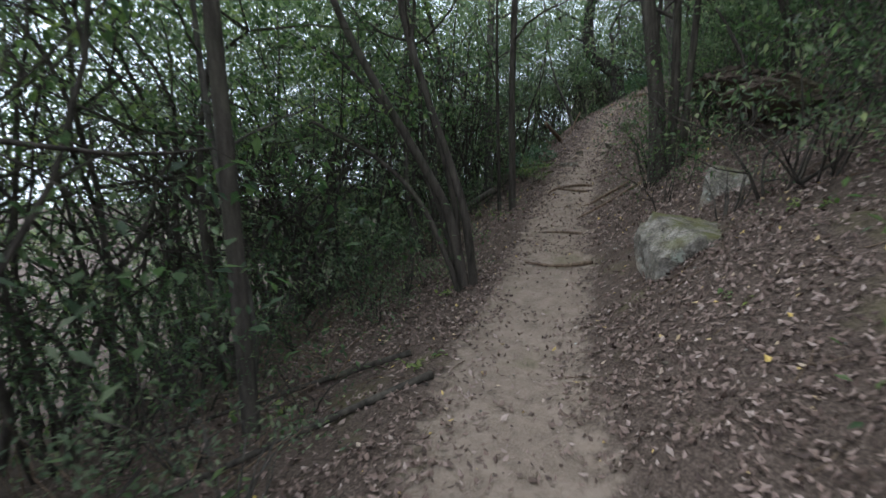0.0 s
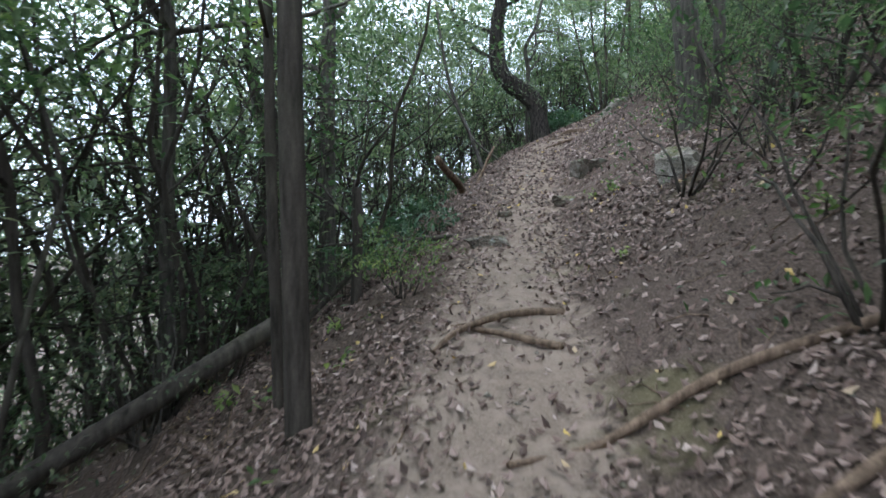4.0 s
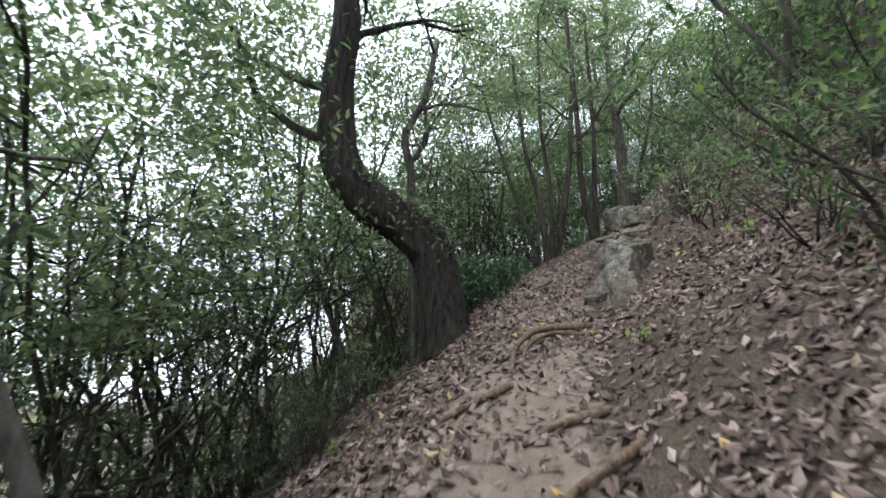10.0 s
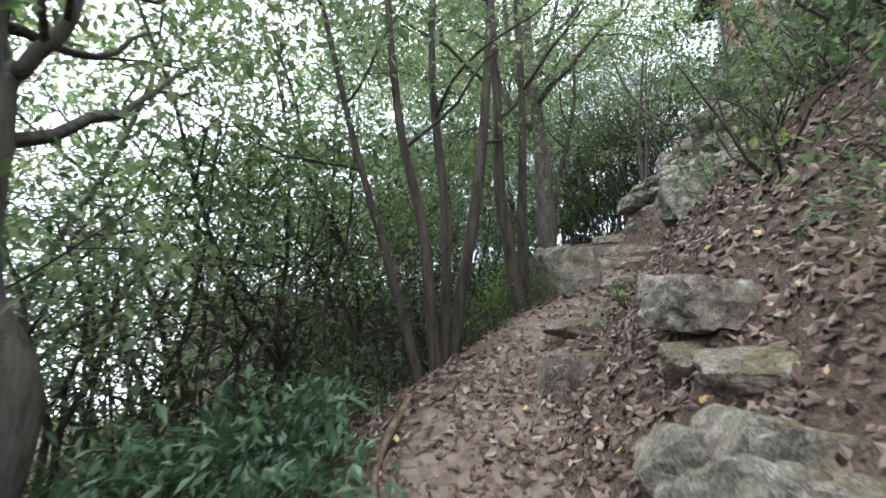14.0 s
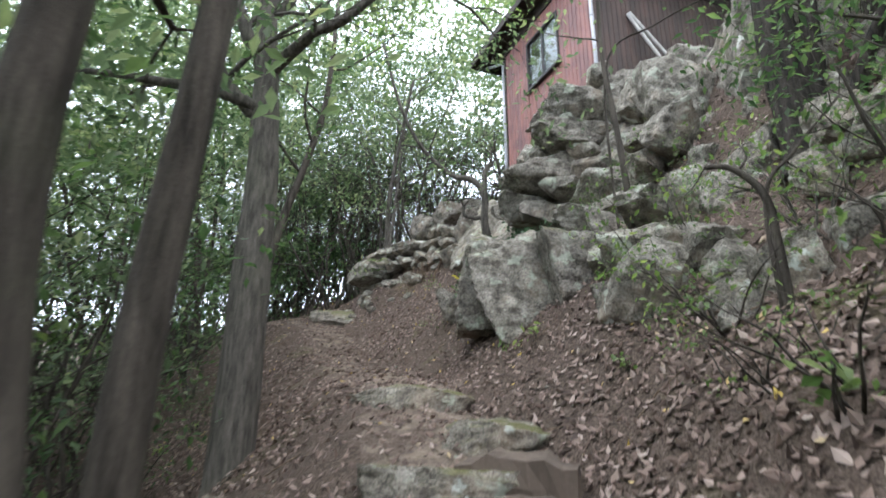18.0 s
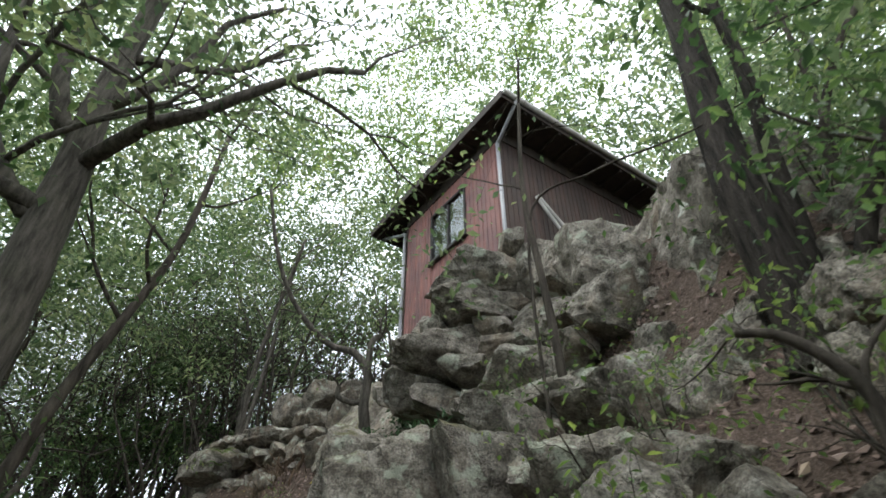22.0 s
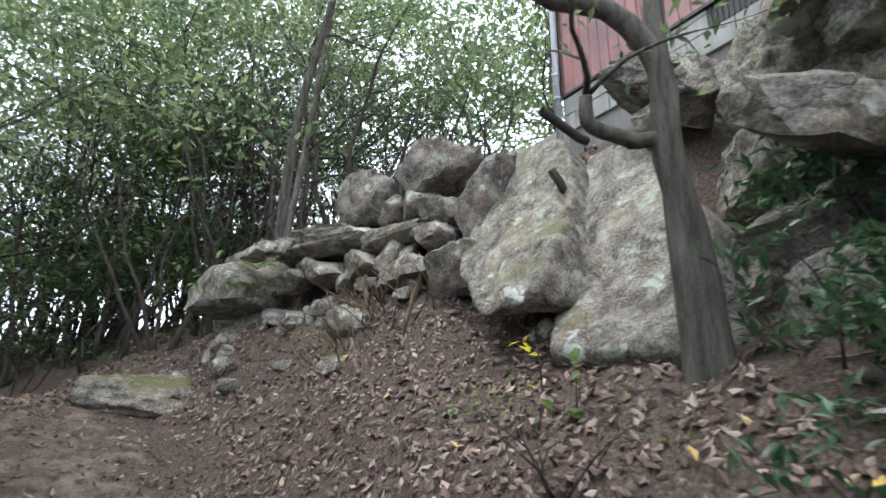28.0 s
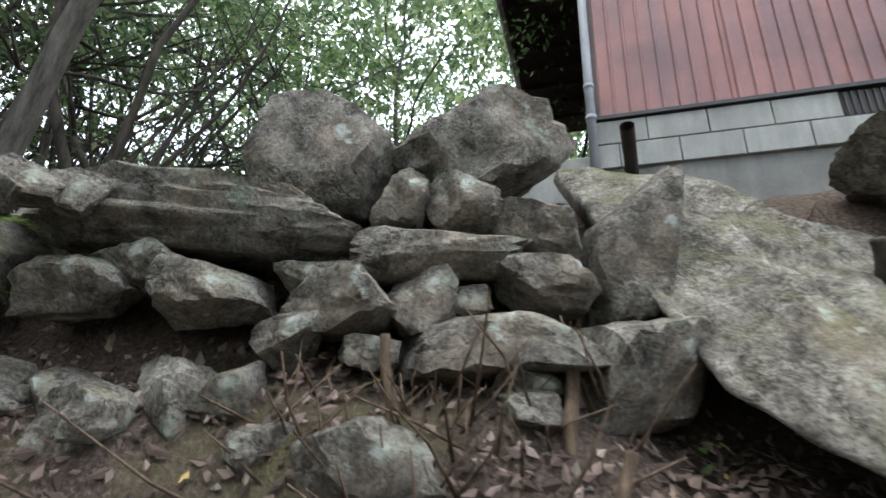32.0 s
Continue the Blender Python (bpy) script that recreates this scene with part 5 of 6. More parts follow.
TALL_TREE = [([(0, 0, 0), (0, 0, 1.2), (0, 0, 2.3), (0, 0, 2.9), (-0.03, 0.01, 3.5), (-0.06, 0.03, 4.1), (-0.11, 0.05, 4.65), (-0.14, 0.06, 5.5), (-0.14, 0.06, 7.0), (0.0, 0, 9.5)], 0.225, 0.07),
             ([(-0.07, 0.03, 3.9), (-0.3, 0.12, 4.55), (-0.5, 0.2, 5.3), (-0.6, 0.22, 7.0)], 0.1, 0.05), ([(0, 0, 3.45), (-0.18, 0.08, 3.6), (-0.6, 0.23, 4.2), (-0.83, 0.29, 5.1), (-1.0, 0.4, 6.5)], 0.085, 0.03)]
stem_tree("tree", "tall smooth grey tree beside the trail", 4.95, 34.35, TALL_TREE, BARK_GREY, LEAF_MID, 36, 7, 0.4, 16, 2.2, 0.22, 0.085, 2)
stem_tree("tree", "leafy tree whose boughs hang over the hut roof", 10.9, 39.0, [([(0, 0, 0), (-0.2, -0.3, 2.0), (-0.35, -0.8, 3.4), (-0.45, -1.3, 4.8)], 0.08, 0.03), ([(0.1, 0.1, 0), (0.5, 0.2, 2.5), (0.8, 0.2, 5.5)], 0.07, 0.03)], BARK_GREY, LEAF_MID, 45, 6, 0.5, 20, 1.4, 0.22, 0.085)
stem_tree("tree", "dark tree with long low leaning limbs", 6.05, 36.3, [
    ([(0, 0, 0), (0.08, 0, 1.4), (0.3, 0.0, 2.6), (0.65, 0.0, 3.8), (0.95, 0.0, 5.1), (1.2, 0.2, 7.5)], 0.085, 0.04), ([(0.1, 0, 1.2), (0.5, 0.5, 1.8), (0.9, 1.3, 2.5), (1.2, 2.2, 3.1)], 0.05, 0.02)], BARK_DARK, LEAF_MID, 37, 6, 0.5, 28, 1.7)
stem_tree("pine_tree", "dark pine with scaly bark growing among the boulders", 7.0, 29.9, [
    ([(0, 0, 0), (0.0, 0.03, 0.55), (0.0, 0.05, 1.1), (0.0, 0.01, 1.9), (-0.01, -0.06, 2.9), (-0.01, -0.1, 4.2), (0.0, -0.2, 9)], 0.2, 0.09), ([(0.0, -0.07, 0), (-0.01, -0.15, 0.55), (-0.02, -0.2, 1.2), (-0.03, -0.3, 2.05), (-0.03, -0.35, 3.2), (0.1, -0.5, 6.0)], 0.085, 0.04),
    ([(0, -0.26, 0), (-0.05, -0.5, 0.6), (-0.1, -0.8, 1.1), (-0.17, -1.0, 1.4), (-0.3, -1.4, 1.9), (-0.4, -1.8, 2.8)], 0.065, 0.03)], BARK_ROUGH, LEAF_LIGHT, 38, 4, 0.66, 6, 1.5, 0.2, 0.07)
stem_tree("tree", "dark forked sapling on the boulder slope", 7.3, 29.3, [([(0, 0, 0), (0, 0, 0.6), (0, -0.5, 1.6), (0, -1.2, 2.4), (0, -1.8, 3.6)], 0.045, 0.02), ([(0.05, 0, 0.3), (0.0, -0.15, 1.3), (0.1, -0.3, 3.0)], 0.035, 0.018)], BARK_DARK, LEAF_LIGHT, 39, 3, 0.6, 5, 1.0, 0.2, 0.07)
stem_tree("small_tree", "small crooked grey tree with broken stubs below the hut", 8.9, 34.5, [
    ([(0.06, -0.11, 0), (0.05, -0.09, 0.55), (0.02, -0.04, 1.0), (0.03, -0.05, 1.42), (-0.08, 0.13, 1.72), (-0.25, 0.44, 1.84), (-0.6, 0.8, 2.35), (-0.95, 1.0, 3.1), (-1.2, 1.2, 4.3)], 0.085, 0.022),
    ([(0.03, -0.05, 1.3), (0.04, -0.07, 1.85), (0.13, -0.15, 1.98)], 0.055, 0.04), ([(0.02, -0.04, 0.9), (-0.06, 0.1, 1.03), (-0.14, 0.24, 1.1), (-0.15, 0.25, 1.24)], 0.042, 0.03)], BARK_GREY, LEAF_MID, 40, 2, 0.9, 8, 0.7, 0.16, 0.07)
stem_tree("dead_snag", "bare dark broken stem leaning among the boulders", 8.15, 31.75, [([(0, 0, 0), (-0.1, 0.12, 0.25), (-0.2, 0.22, 0.5)], 0.05, 0.035)], BARK_DARK, None, 41, 0)
stem_tree("sapling", "slender sapling with bright yellow-green leaves before the hut", 7.0, 31.33, [
    ([(0, 0, 0), (0.0, 0.0, 0.6), (0.0, 0.05, 1.4), (0.0, 0.12, 2.3), (0.0, 0.08, 3.2), (0, 0, 4.2)], 0.045, 0.012), ([(0, 0.1, 2.0), (-0.1, -0.5, 2.2), (-0.1, -1.2, 2.25), (-0.1, -1.8, 2.4)], 0.014, 0.006)], BARK_DARK, LEAF_LIGHT, 42, 5, 0.55, 5, 0.9, 0.13, 0.06)
stem_tree("sapling", "crooked young tree with large pale green leaves", 5.65, 30.02, [
    ([(0, 0, 0), (0.0, 0.0, 0.35), (0.0, 0.02, 0.65), (0.0, 0.16, 0.85), (0, 0.3, 0.9)], 0.035, 0.015), ([(0, 0.02, 0.6), (0.1, -0.15, 0.9), (0.2, -0.4, 1.2)], 0.015, 0.007)], BARK_DARK, LEAF_LIGHT, 43, 4, 0.35, 5, 0.42, 0.12, 0.055)


# ---- shrubs and undergrowth ----
def shrub_thing(seed, name, label, height, stems, leaf, bark, per, spread, leaf_len, width=0.45, depth=1, lean=0.6, category="shrub"):
    rng = np.random.default_rng(seed)
    wood, tips = [], []
    for s in range(stems):
        a = rng.uniform(0, 2 * math.pi)
        grow(rng, (0.08 * math.cos(a), 0.08 * math.sin(a), -0.08), (lean * math.cos(a), lean * math.sin(a), 1), height * rng.uniform(0.6, 1.0), 0.006 + 0.009 * height, depth, wood, tips, 0.18, 0.03, 2, 0.4, 5)
    v, f = merge(wood)
    ob = tagged(new(name), label, category)
    tagged(put("branchwork", mesh_of("branchwork", v, f, bark), ob), kind="stuff")
    if leaf and per:
        cv, cf = crown_of(rng, tips, per, spread, leaf_len, width)
        put("foliage", fast_mesh("foliage", cv, cf, leaf), ob)
    return ob


bushes = [
    shrub_thing(51, "shrub", "dense dark evergreen shrub on the wooded slope", 1.7, 6, LEAF_DARK, BARK_DARK, 20, 0.24, 0.085),
    shrub_thing(52, "shrub", "twiggy half-bare shrub with thin grey stems", 1.5, 9, LEAF_MID, BARK_GREY, 6, 0.17, 0.075),
    shrub_thing(53, "shrub", "leafy green shrub in the undergrowth", 1.1, 7, LEAF_MID, BARK_DARK, 16, 0.18, 0.08),
    shrub_thing(54, "dead_brushwood", "tangle of bare dead brushwood on the slope", 1.2, 9, None, DEAD_WOOD, 0, 0.1, 0.05, lean=1.6, category="brushwood"),
]
glossy = shrub_thing(55, "glossy_shrub", "low shrub with glossy bluish green leaves", 0.75, 10, LEAF_GLOSS, BARK_DARK, 10, 0.10, 0.12, 0.38)
bright = shrub_thing(56, "bright_shrub", "bright green small-leaved bush beside the trail", 0.75, 10, LEAF_LIGHT, BARK_DARK, 20, 0.12, 0.06)
young = shrub_thing(58, "young_shrub", "young shrub with a few broad bright green leaves", 0.7, 6, LEAF_LIGHT, BARK_DARK, 5, 0.09, 0.052, 0.55)
herb = shrub_thing(57, "seedling", "small seedling with a few fresh green leaves", 0.22, 4, LEAF_LIGHT, BARK_DARK, 2, 0.05, 0.075, 0.6, 0, category="seedling")


def place_shrub(kind, x, y, turn, sc, first):
    if kind.name in first:
        return plant_again(kind, x, y, turn, sc)
    first.add(kind.name)
    return stand(kind, x, y, turn, sc)


def scatter_shrubs():
    rng = np.random.default_rng(91)
    first = set()
    # nearest and farthest distance from the trail, stretch of the walk, count, mix of kinds, size
    zones = ((-4.5, -1.5, -1, 10, 46, (0.3, 0.25, 0.1, 0.35), 0.8), (-4.8, -1.6, 10, 28, 40, (0.2, 0.35, 0.2, 0.25), 0.7), (1.4, 4, 6, 14, 18, (0.7, 0.1, 0.2, 0.0), 1.0), (-4.5, -1.7, 28, 40, 18, (0.35, 0.35, 0.2, 0.1), 0.7),
             (-9, -4.5, -1, 42, 34, (0.4, 0.25, 0.35, 0.0), 1.1), (1.9, 5, -1, 15, 26, (0.35, 0.25, 0.25, 0.15), 0.9), (1.9, 4.8, 20, 29.3, 64, (0.4, 0.3, 0.3, 0.0), 0.95), (2.3, 4.8, 14, 20, 16, (0.4, 0.3, 0.3, 0.0), 0.8),
             (-6, -1.2, 40, 55, 34, (0.7, 0.1, 0.2, 0.0), 1.2), (1.2, 6, 40.5, 55, 26, (0.7, 0.1, 0.2, 0.0), 1.2))
    for lo, hi, y0, y1, count, mixture, size in zones:
        used, tries = [], 0
        while len(used) < count and tries < 4000:
            tries += 1
            x, y = rng.uniform(-13, 16), rng.uniform(y0, y1)
            d = float(land(x, y)[1][0])
            if not lo < d < hi or any((x - a) ** 2 + (y - b) ** 2 < 0.3 for a, b in used):
                continue
            used.append((x, y))
            place_shrub(bushes[int(rng.choice(4, p=mixture))], x, y, rng.uniform(0, 360), size * rng.uniform(0.7, 1.25) * (0.7 if abs(d) < 2.2 else 1.0), first)
    for x, y, sc in ((-0.2, 27.6, 0.95), (-0.5, 28.2, 1.1), (0.1, 28.4, 0.9), (0.0, 29.4, 1.1), (-0.6, 29.2, 1.2), (7.75, 32.55, 0.6), (8.05, 32.95, 0.55), (8.1, 34.0, 0.55), (8.75, 34.0, 0.6), (9.2, 33.75, 0.65), (8.5, 33.75, 0.5), (-2.6, 16.2, 0.8), (-2.9, 15.1, 1.0)):
        place_shrub(glossy, x, y, rng.uniform(0, 360), sc, first)
    for x, y, sc in ((2.95, 31.2, 0.8), (3.2, 31.5, 0.85), (2.7, 31.5, 0.8), (-2.35, 13.3, 0.7)):
        place_shrub(bright, x, y, rng.uniform(0, 360), sc, first)
    for x, y, sc in ((5.3, 30.2, 0.7), (5.7, 30.3, 0.8), (5.15, 30.0, 0.7), (6.1, 30.5, 0.8), (6.4, 31.2, 0.5), (6.5, 30.9, 0.9), (5.9, 29.7, 1.1), (7.3, 31.2, 0.9), (7.6, 31.0, 0.8), (4.9, 29.7, 0.9), (5.5, 29.3, 1.0), (8.2, 33.4, 0.6), (7.9, 34.6, 0.5), (8.6, 34.9, 0.5)):
        place_shrub(young, x, y, rng.uniform(0, 360), sc, first)
    for k, x, y, sc in ((2, 7.4, 29.4, 0.6), (0, 7.1, 28.8, 0.6), (2, 6.4, 29.2, 0.5), (2, 5.9, 28.9, 0.5), (1, 7.7, 30.0, 0.6), (2, 6.75, 30.7, 0.45), (1, 6.2, 29.9, 0.5), (2, 8.0, 33.3, 0.35), (1, 7.6, 31.6, 0.5), (2, 7.9, 31.9, 0.35)):
        place_shrub(bushes[k], x, y, rng.uniform(0, 360), sc, first)
    n = 0
    while n < 60:
        x, y = rng.uniform(-4, 10), rng.uniform(1, 39)
        d = float(land(x, y)[1][0])
        if not 0.8 < abs(d) < 2.4:
            continue
        n += 1
        place_shrub(herb, x, y, rng.uniform(0, 360), rng.uniform(0.6, 1.3), first)


scatter_shrubs()


def boughs(p, seed):
    """Where leaves gather: a smooth uneven field in space, about -1 to 1."""
    rng = np.random.default_rng(seed)
    out = np.zeros(len(p))
    for _ in range(9):
        k = rng.normal(size=3) * np.array([1, 1, 1.5])
        k *= 2 * math.pi / rng.uniform(1.4, 5.0) / np.linalg.norm(k)
        out += np.sin(p @ k + rng.uniform(0, 6.28))
    return out / 3.0


def spray_leaves(c, rng, per, radius, size):
    """Flat drooping sprays of leaves, one at each centre, tilted a little."""
    n = len(c)
    a = rng.uniform(0, 2 * math.pi, (n, per))
    r = np.sqrt(rng.random((n, per))) * radius * rng.uniform(0.6, 1.3, (n, 1))
    slope = rng.normal(0, 0.28, (n, 2))
    dx, dy = r * np.cos(a), r * np.sin(a)
    dz = dx * slope[:, :1] + dy * slope[:, 1:] - 0.25 * r * r / radius + rng.normal(0, 0.09 * radius, (n, per))
    pts = c[:, None, :] + np.stack([dx, dy, dz], 2)
    return leaves(pts.reshape(-1, 3), rng, size, 0.52, 0.42, plain=True)


def far_woods():
    """The leafy woods all round, too many leaves to count."""
    rng = np.random.default_rng(17)
    # count of sprays, x, y, nearest and farthest distance from the trail, lowest and highest above the ground, leaves in a spray, its radius, length of a leaf, clear width of trail, thinness, leaf
    for count, x0, x1, y0, y1, lo, hi, low, tall, per, wide, size, free, thin, leaf in (
            (1100, -18, 2, -6, 16, -14, -3.6, 1.6, 10.5, 36, 0.6, 0.14, 3.6, 0.2, LEAF_MID),
            (800, -14, 2, -4, 14, -10, -2.2, 3.4, 8.0, 36, 0.5, 0.11, 2.0, 0.0, LEAF_LIGHT),
            (1400, -18, 4, 11, 28, -14, -3.8, 2.0, 13.0, 36, 0.7, 0.165, 3.8, 0.0, LEAF_MID),
            (650, -12, 8, 28, 42, -14, -3.8, 2.4, 13.0, 36, 0.7, 0.165, 3.8, 0.3, LEAF_MID),
            (420, -12, 6, 8, 27, -9, -3.0, 0.2, 2.6, 34, 0.45, 0.11, 3.0, 0.1, LEAF_MID),
            (1500, -46, 2, -14, 62, -40, -11, 0.5, 20.0, 36, 1.4, 0.38, 4.0, 0.1, LEAF_MID),
            (600, 5.5, 15, 42.5, 52, -14, 12, 0.2, 4.5, 42, 0.65, 0.13, 1.6, 0.0, LEAF_DARK),
            (1500, 4.0, 17, 41.5, 56, -16, 14, 3.0, 17.0, 38, 0.8, 0.185, 2.0, 0.1, LEAF_MID),
            (450, -8, 4.5, 36, 54, -16, 4, 2.2, 10.0, 36, 0.7, 0.14, 2.5, 0.15, LEAF_LIGHT),
            (1150, 0, 9.5, 30.5, 44, -8, -0.9, 3.6, 11.5, 38, 0.6, 0.125, 0.9, 0.2, LEAF_MID),
            # The next two: canopy added over the start and right bank for shade.
            (450, -5, 5, 0, 13, -5, 5, 4.2, 9.0, 38, 0.6, 0.12, 0.0, 0.1, LEAF_MID),
            (900, 1, 9, -4, 15, 2.4, 8, 1.8, 6.0, 38, 0.5, 0.125, 2.4, -0.2, LEAF_MID),
            (650, 1, 13, 18.5, 28.6, 2.5, 9, 0.7, 5.5, 36, 0.5, 0.11, 2.5, 0.05, LEAF_MID),
            (800, -9, 0.5, 22, 34, -9, -2.4, 2.4, 8.0, 36, 0.5, 0.12, 2.4, 0.0, LEAF_MID),
            (900, 3, 28, -10, 27, 8, 30, 1.0, 11.0, 36, 1.0, 0.22, 4.0, 0.0, LEAF_MID),
            (1300, 15.5, 28, 25, 44, 8, 40, 0.5, 18.0, 36, 1.0, 0.27, 4.0, -0.1, LEAF_MID),
            (450, 8.5, 13.5, 31, 38, -4, 14, 6.6, 10.5, 34, 0.5, 0.095, 0.0, 0.3, LEAF_LIGHT),
            (850, 11, 26, 40, 56, 2.0, 40, 1.6, 13.0, 38, 0.75, 0.18, 2.0, 0.2, LEAF_MID),
            (500, -6, 3.5, 14, 30, -6, 3.5, 4.6, 9.5, 36, 0.55, 0.11, 0.0, 0.2, LEAF_MID),
            (900, 7.0, 17, 19, 29.2, 0, 40, 2.2, 11.0, 36, 0.65, 0.16, 0.0, 0.0, LEAF_MID)):
        x, y = rng.uniform(x0, x1, count * 10), rng.uniform(y0, y1, count * 10)
        z, d = land(x, y)
        up = low + (tall - low) * rng.random(len(x))
        c = np.stack([x, y, z + up], 1)
        ok = (d > lo) & (d < hi) & ((np.abs(d) > free) | (up > 3.2) & (np.abs(d) > 0.4 * free)) & ((np.abs(d) > 2.3) | (up > 4.5)) & (boughs(c, 40) + rng.normal(0, 0.18, len(x)) > thin)
        v, f = spray_leaves(c[ok][:count], rng, per, wide, size)
        tagged(new("far_woods", fast_mesh("far_woods", v, f, leaf)), "dense green woods on the slope beyond", "woods", kind="stuff")


far_woods()


def far_stems():
    """Thin crooked stems of the woods behind, past counting."""
    rng = np.random.default_rng(19)
    wood = []
    x, y = rng.uniform(-14, 22, 7000), rng.uniform(-2, 56, 7000)
    z, d = land(x, y)
    ok = (d < -3.2) & (d > -11) & (y < 42) | (y > 41.5) & (np.abs(d) > 1.8) & (d < 9) & (x > 3) | (x > 11.5) & (y > 39) & (y < 50)
    for a, b, c in np.stack([x, y, z], 1)[ok][:640]:
        h, r = rng.uniform(4.0, 8.0), rng.uniform(0.02, 0.055)
        p = np.array([a, b, c - 0.2])
        way = np.append(rng.normal(0, 0.25, 2), 1.0)
        pts = [p]
        for _ in range(8):
            way = way + rng.normal(0, 0.2, 3) * np.array([1, 1, 0.3])
            way /= np.linalg.norm(way)
            pts.append(pts[-1] + way * h / 8)
        near = land([q[0] for q in pts], [q[1] for q in pts])[1]
        if np.abs(near).min() < 2.6:
            continue
        wood.append(tube(pts, np.linspace(r, r * 0.35, 9), 5))
        for k in (3, 4, 5, 6, 7):
            out = np.array([rng.normal(0, 0.8), rng.normal(0, 0.8), rng.uniform(0.1, 0.9)])
            m = pts[k] + out * 0.5 + rng.normal(0, 0.12, 3)
            e = pts[k] + out * rng.uniform(0.9, 1.4)
            wood.append(tube([pts[k], m, e], [r * 0.5, r * 0.35, r * 0.18], 3))
            for _ in range(2):
                t = m + np.array([rng.normal(0, 0.5), rng.normal(0, 0.5), rng.uniform(0, 0.6)])
                wood.append(tube([m, (m + t) / 2 + rng.normal(0, 0.06, 3), t], [r * 0.3, r * 0.2, r * 0.1], 3))
    v, f = merge(wood)
    tagged(new("far_stems", mesh_of("far_stems", v, f, BARK_DARK)), "many thin dark crooked stems of the woods behind", "woods", kind="stuff")


far_stems()


def undergrowth():
    """Low leafy growth under the trees, past counting."""
    rng = np.random.default_rng(18)
    x, y = rng.uniform(-20, 18, 9000), rng.uniform(-6, 60, 9000)
    z, d = land(x, y)
    ok = (d < -4.5) & (d > -16) | (d > 4.5) & (d < 11) & ((y < 27) | (y > 41)) | (y > 41) & (np.abs(d) > 1.3)
    c = np.stack([x, y, z + rng.uniform(0, 1.0, len(x))], 1)[ok][:1300]
    pts = np.repeat(c, 22, axis=0) + rng.normal(0, 0.4, (len(c) * 22, 3)) * np.array([1, 1, 0.7])
    v, f = leaves(pts, rng, 0.14, 0.5, 0.6, plain=True)
    tagged(new("undergrowth", fast_mesh("undergrowth", v, f, LEAF_DARK)), "low dark green undergrowth beneath the trees", "undergrowth", kind="stuff")


undergrowth()


# ---- trail details ----
def steps():
    st = tagged(new("steps"), "two worn concrete steps half buried in the trail", "steps")
    st.matrix_world = pose(4.62, 31.1, 7.0, 0, 0, -60)
    for k, (w, y0, y1, z) in enumerate(((0.74, -0.02, 0.5, 0.56), (0.64, 0.24, 0.9, 0.74))):
        bm = box_bm(-w / 2, y0, -0.4, w / 2, y1, z, 0)
        bmesh.ops.subdivide_edges(bm, edges=list(bm.edges), cuts=7, use_grid_fill=True)
        for v in bm.verts:
            n = noise.fractal(v.co * 5 + Vector((k * 7, 0, 0)), 1.0, 2.0, 4)
            v.co += Vector((n * 0.035, noise.fractal(v.co * 6 + Vector((3, 9, k)), 1, 2, 3) * 0.04, n * 0.03 - 0.05 - 0.05 * (abs(v.co.x) > w * 0.36)))
        part("tread", bm, STEP_STONE, st)


STEP_STONE = paint_material("worn_concrete", (0.15, 0.112, 0.088), (0.08, 0.06, 0.048), 0.95)
steps()


def root_thing(points, r, label="bare tree root crossing the trail", lift=0.01, name="root"):
    p = [(x, y, gz(x, y) + lift + dz) for x, y, dz in points]
    c = curve_points(p[0], p[1:], 18)
    rng = np.random.default_rng(int(abs(points[0][0] * 100 + points[0][1] * 10)))
    rad = np.linspace(r, r * 0.45, 18)
    v, f = tube(c, rad, 8, 0.12, rng)
    return tagged(new(name, mesh_of(name, v, f, DEAD_WOOD)), label, "root", "roots on the trail")


root_thing([(0.5, 24.5, 0), (0.2, 24.45, 0.05), (-0.15, 24.25, 0.08), (-0.4, 23.9, 0.05), (-0.5, 23.5, 0)], 0.04)
root_thing([(0.35, 24.3, 0), (0.05, 24.3, 0.04), (-0.25, 24.0, 0.05), (-0.42, 23.6, 0)], 0.03)
root_thing([(-0.1, 22.4, 0), (-0.45, 22.3, 0.03), (-0.7, 22.05, 0)], 0.03)
root_thing([(-0.2, 21.7, 0), (-0.6, 21.5, 0.03), (-0.9, 21.2, 0)], 0.03)
root_thing([(-0.6, 23.0, 0), (-0.9, 22.7, 0.02), (-1.2, 22.5, 0)], 0.03)
root_thing([(1.0, 29.2, 0), (0.75, 28.7, 0.04), (0.55, 28.1, 0.02), (0.5, 27.5, 0)], 0.035)
root_thing([(0.95, 27.9, 0), (0.7, 27.3, 0.03), (0.35, 26.9, 0)], 0.03)
root_thing([(-0.95, 12.8, 0), (-1.35, 12.6, 0.03), (-1.7, 12.2, 0.02), (-1.85, 12.0, 0)], 0.035)
root_thing([(-1.0, 12.0, 0), (-1.5, 12.3, 0.03), (-1.75, 12.35, 0)], 0.03)
root_thing([(0.4, 10.9, 0), (-0.3, 11.1, 0.03), (-0.9, 11.0, 0), (-1.3, 10.8, 0)], 0.035)
root_thing([(0.3, 10.4, 0), (-0.4, 10.2, 0.03), (-1.0, 10.0, 0)], 0.03)
root_thing([(-0.8, 9.0, 0), (-1.1, 8.9, 0.02), (-1.5, 8.95, 0)], 0.025)
root_thing([(-0.5, 7.3, 0), (-0.95, 7.2, 0.03), (-1.4, 7.25, 0)], 0.03)


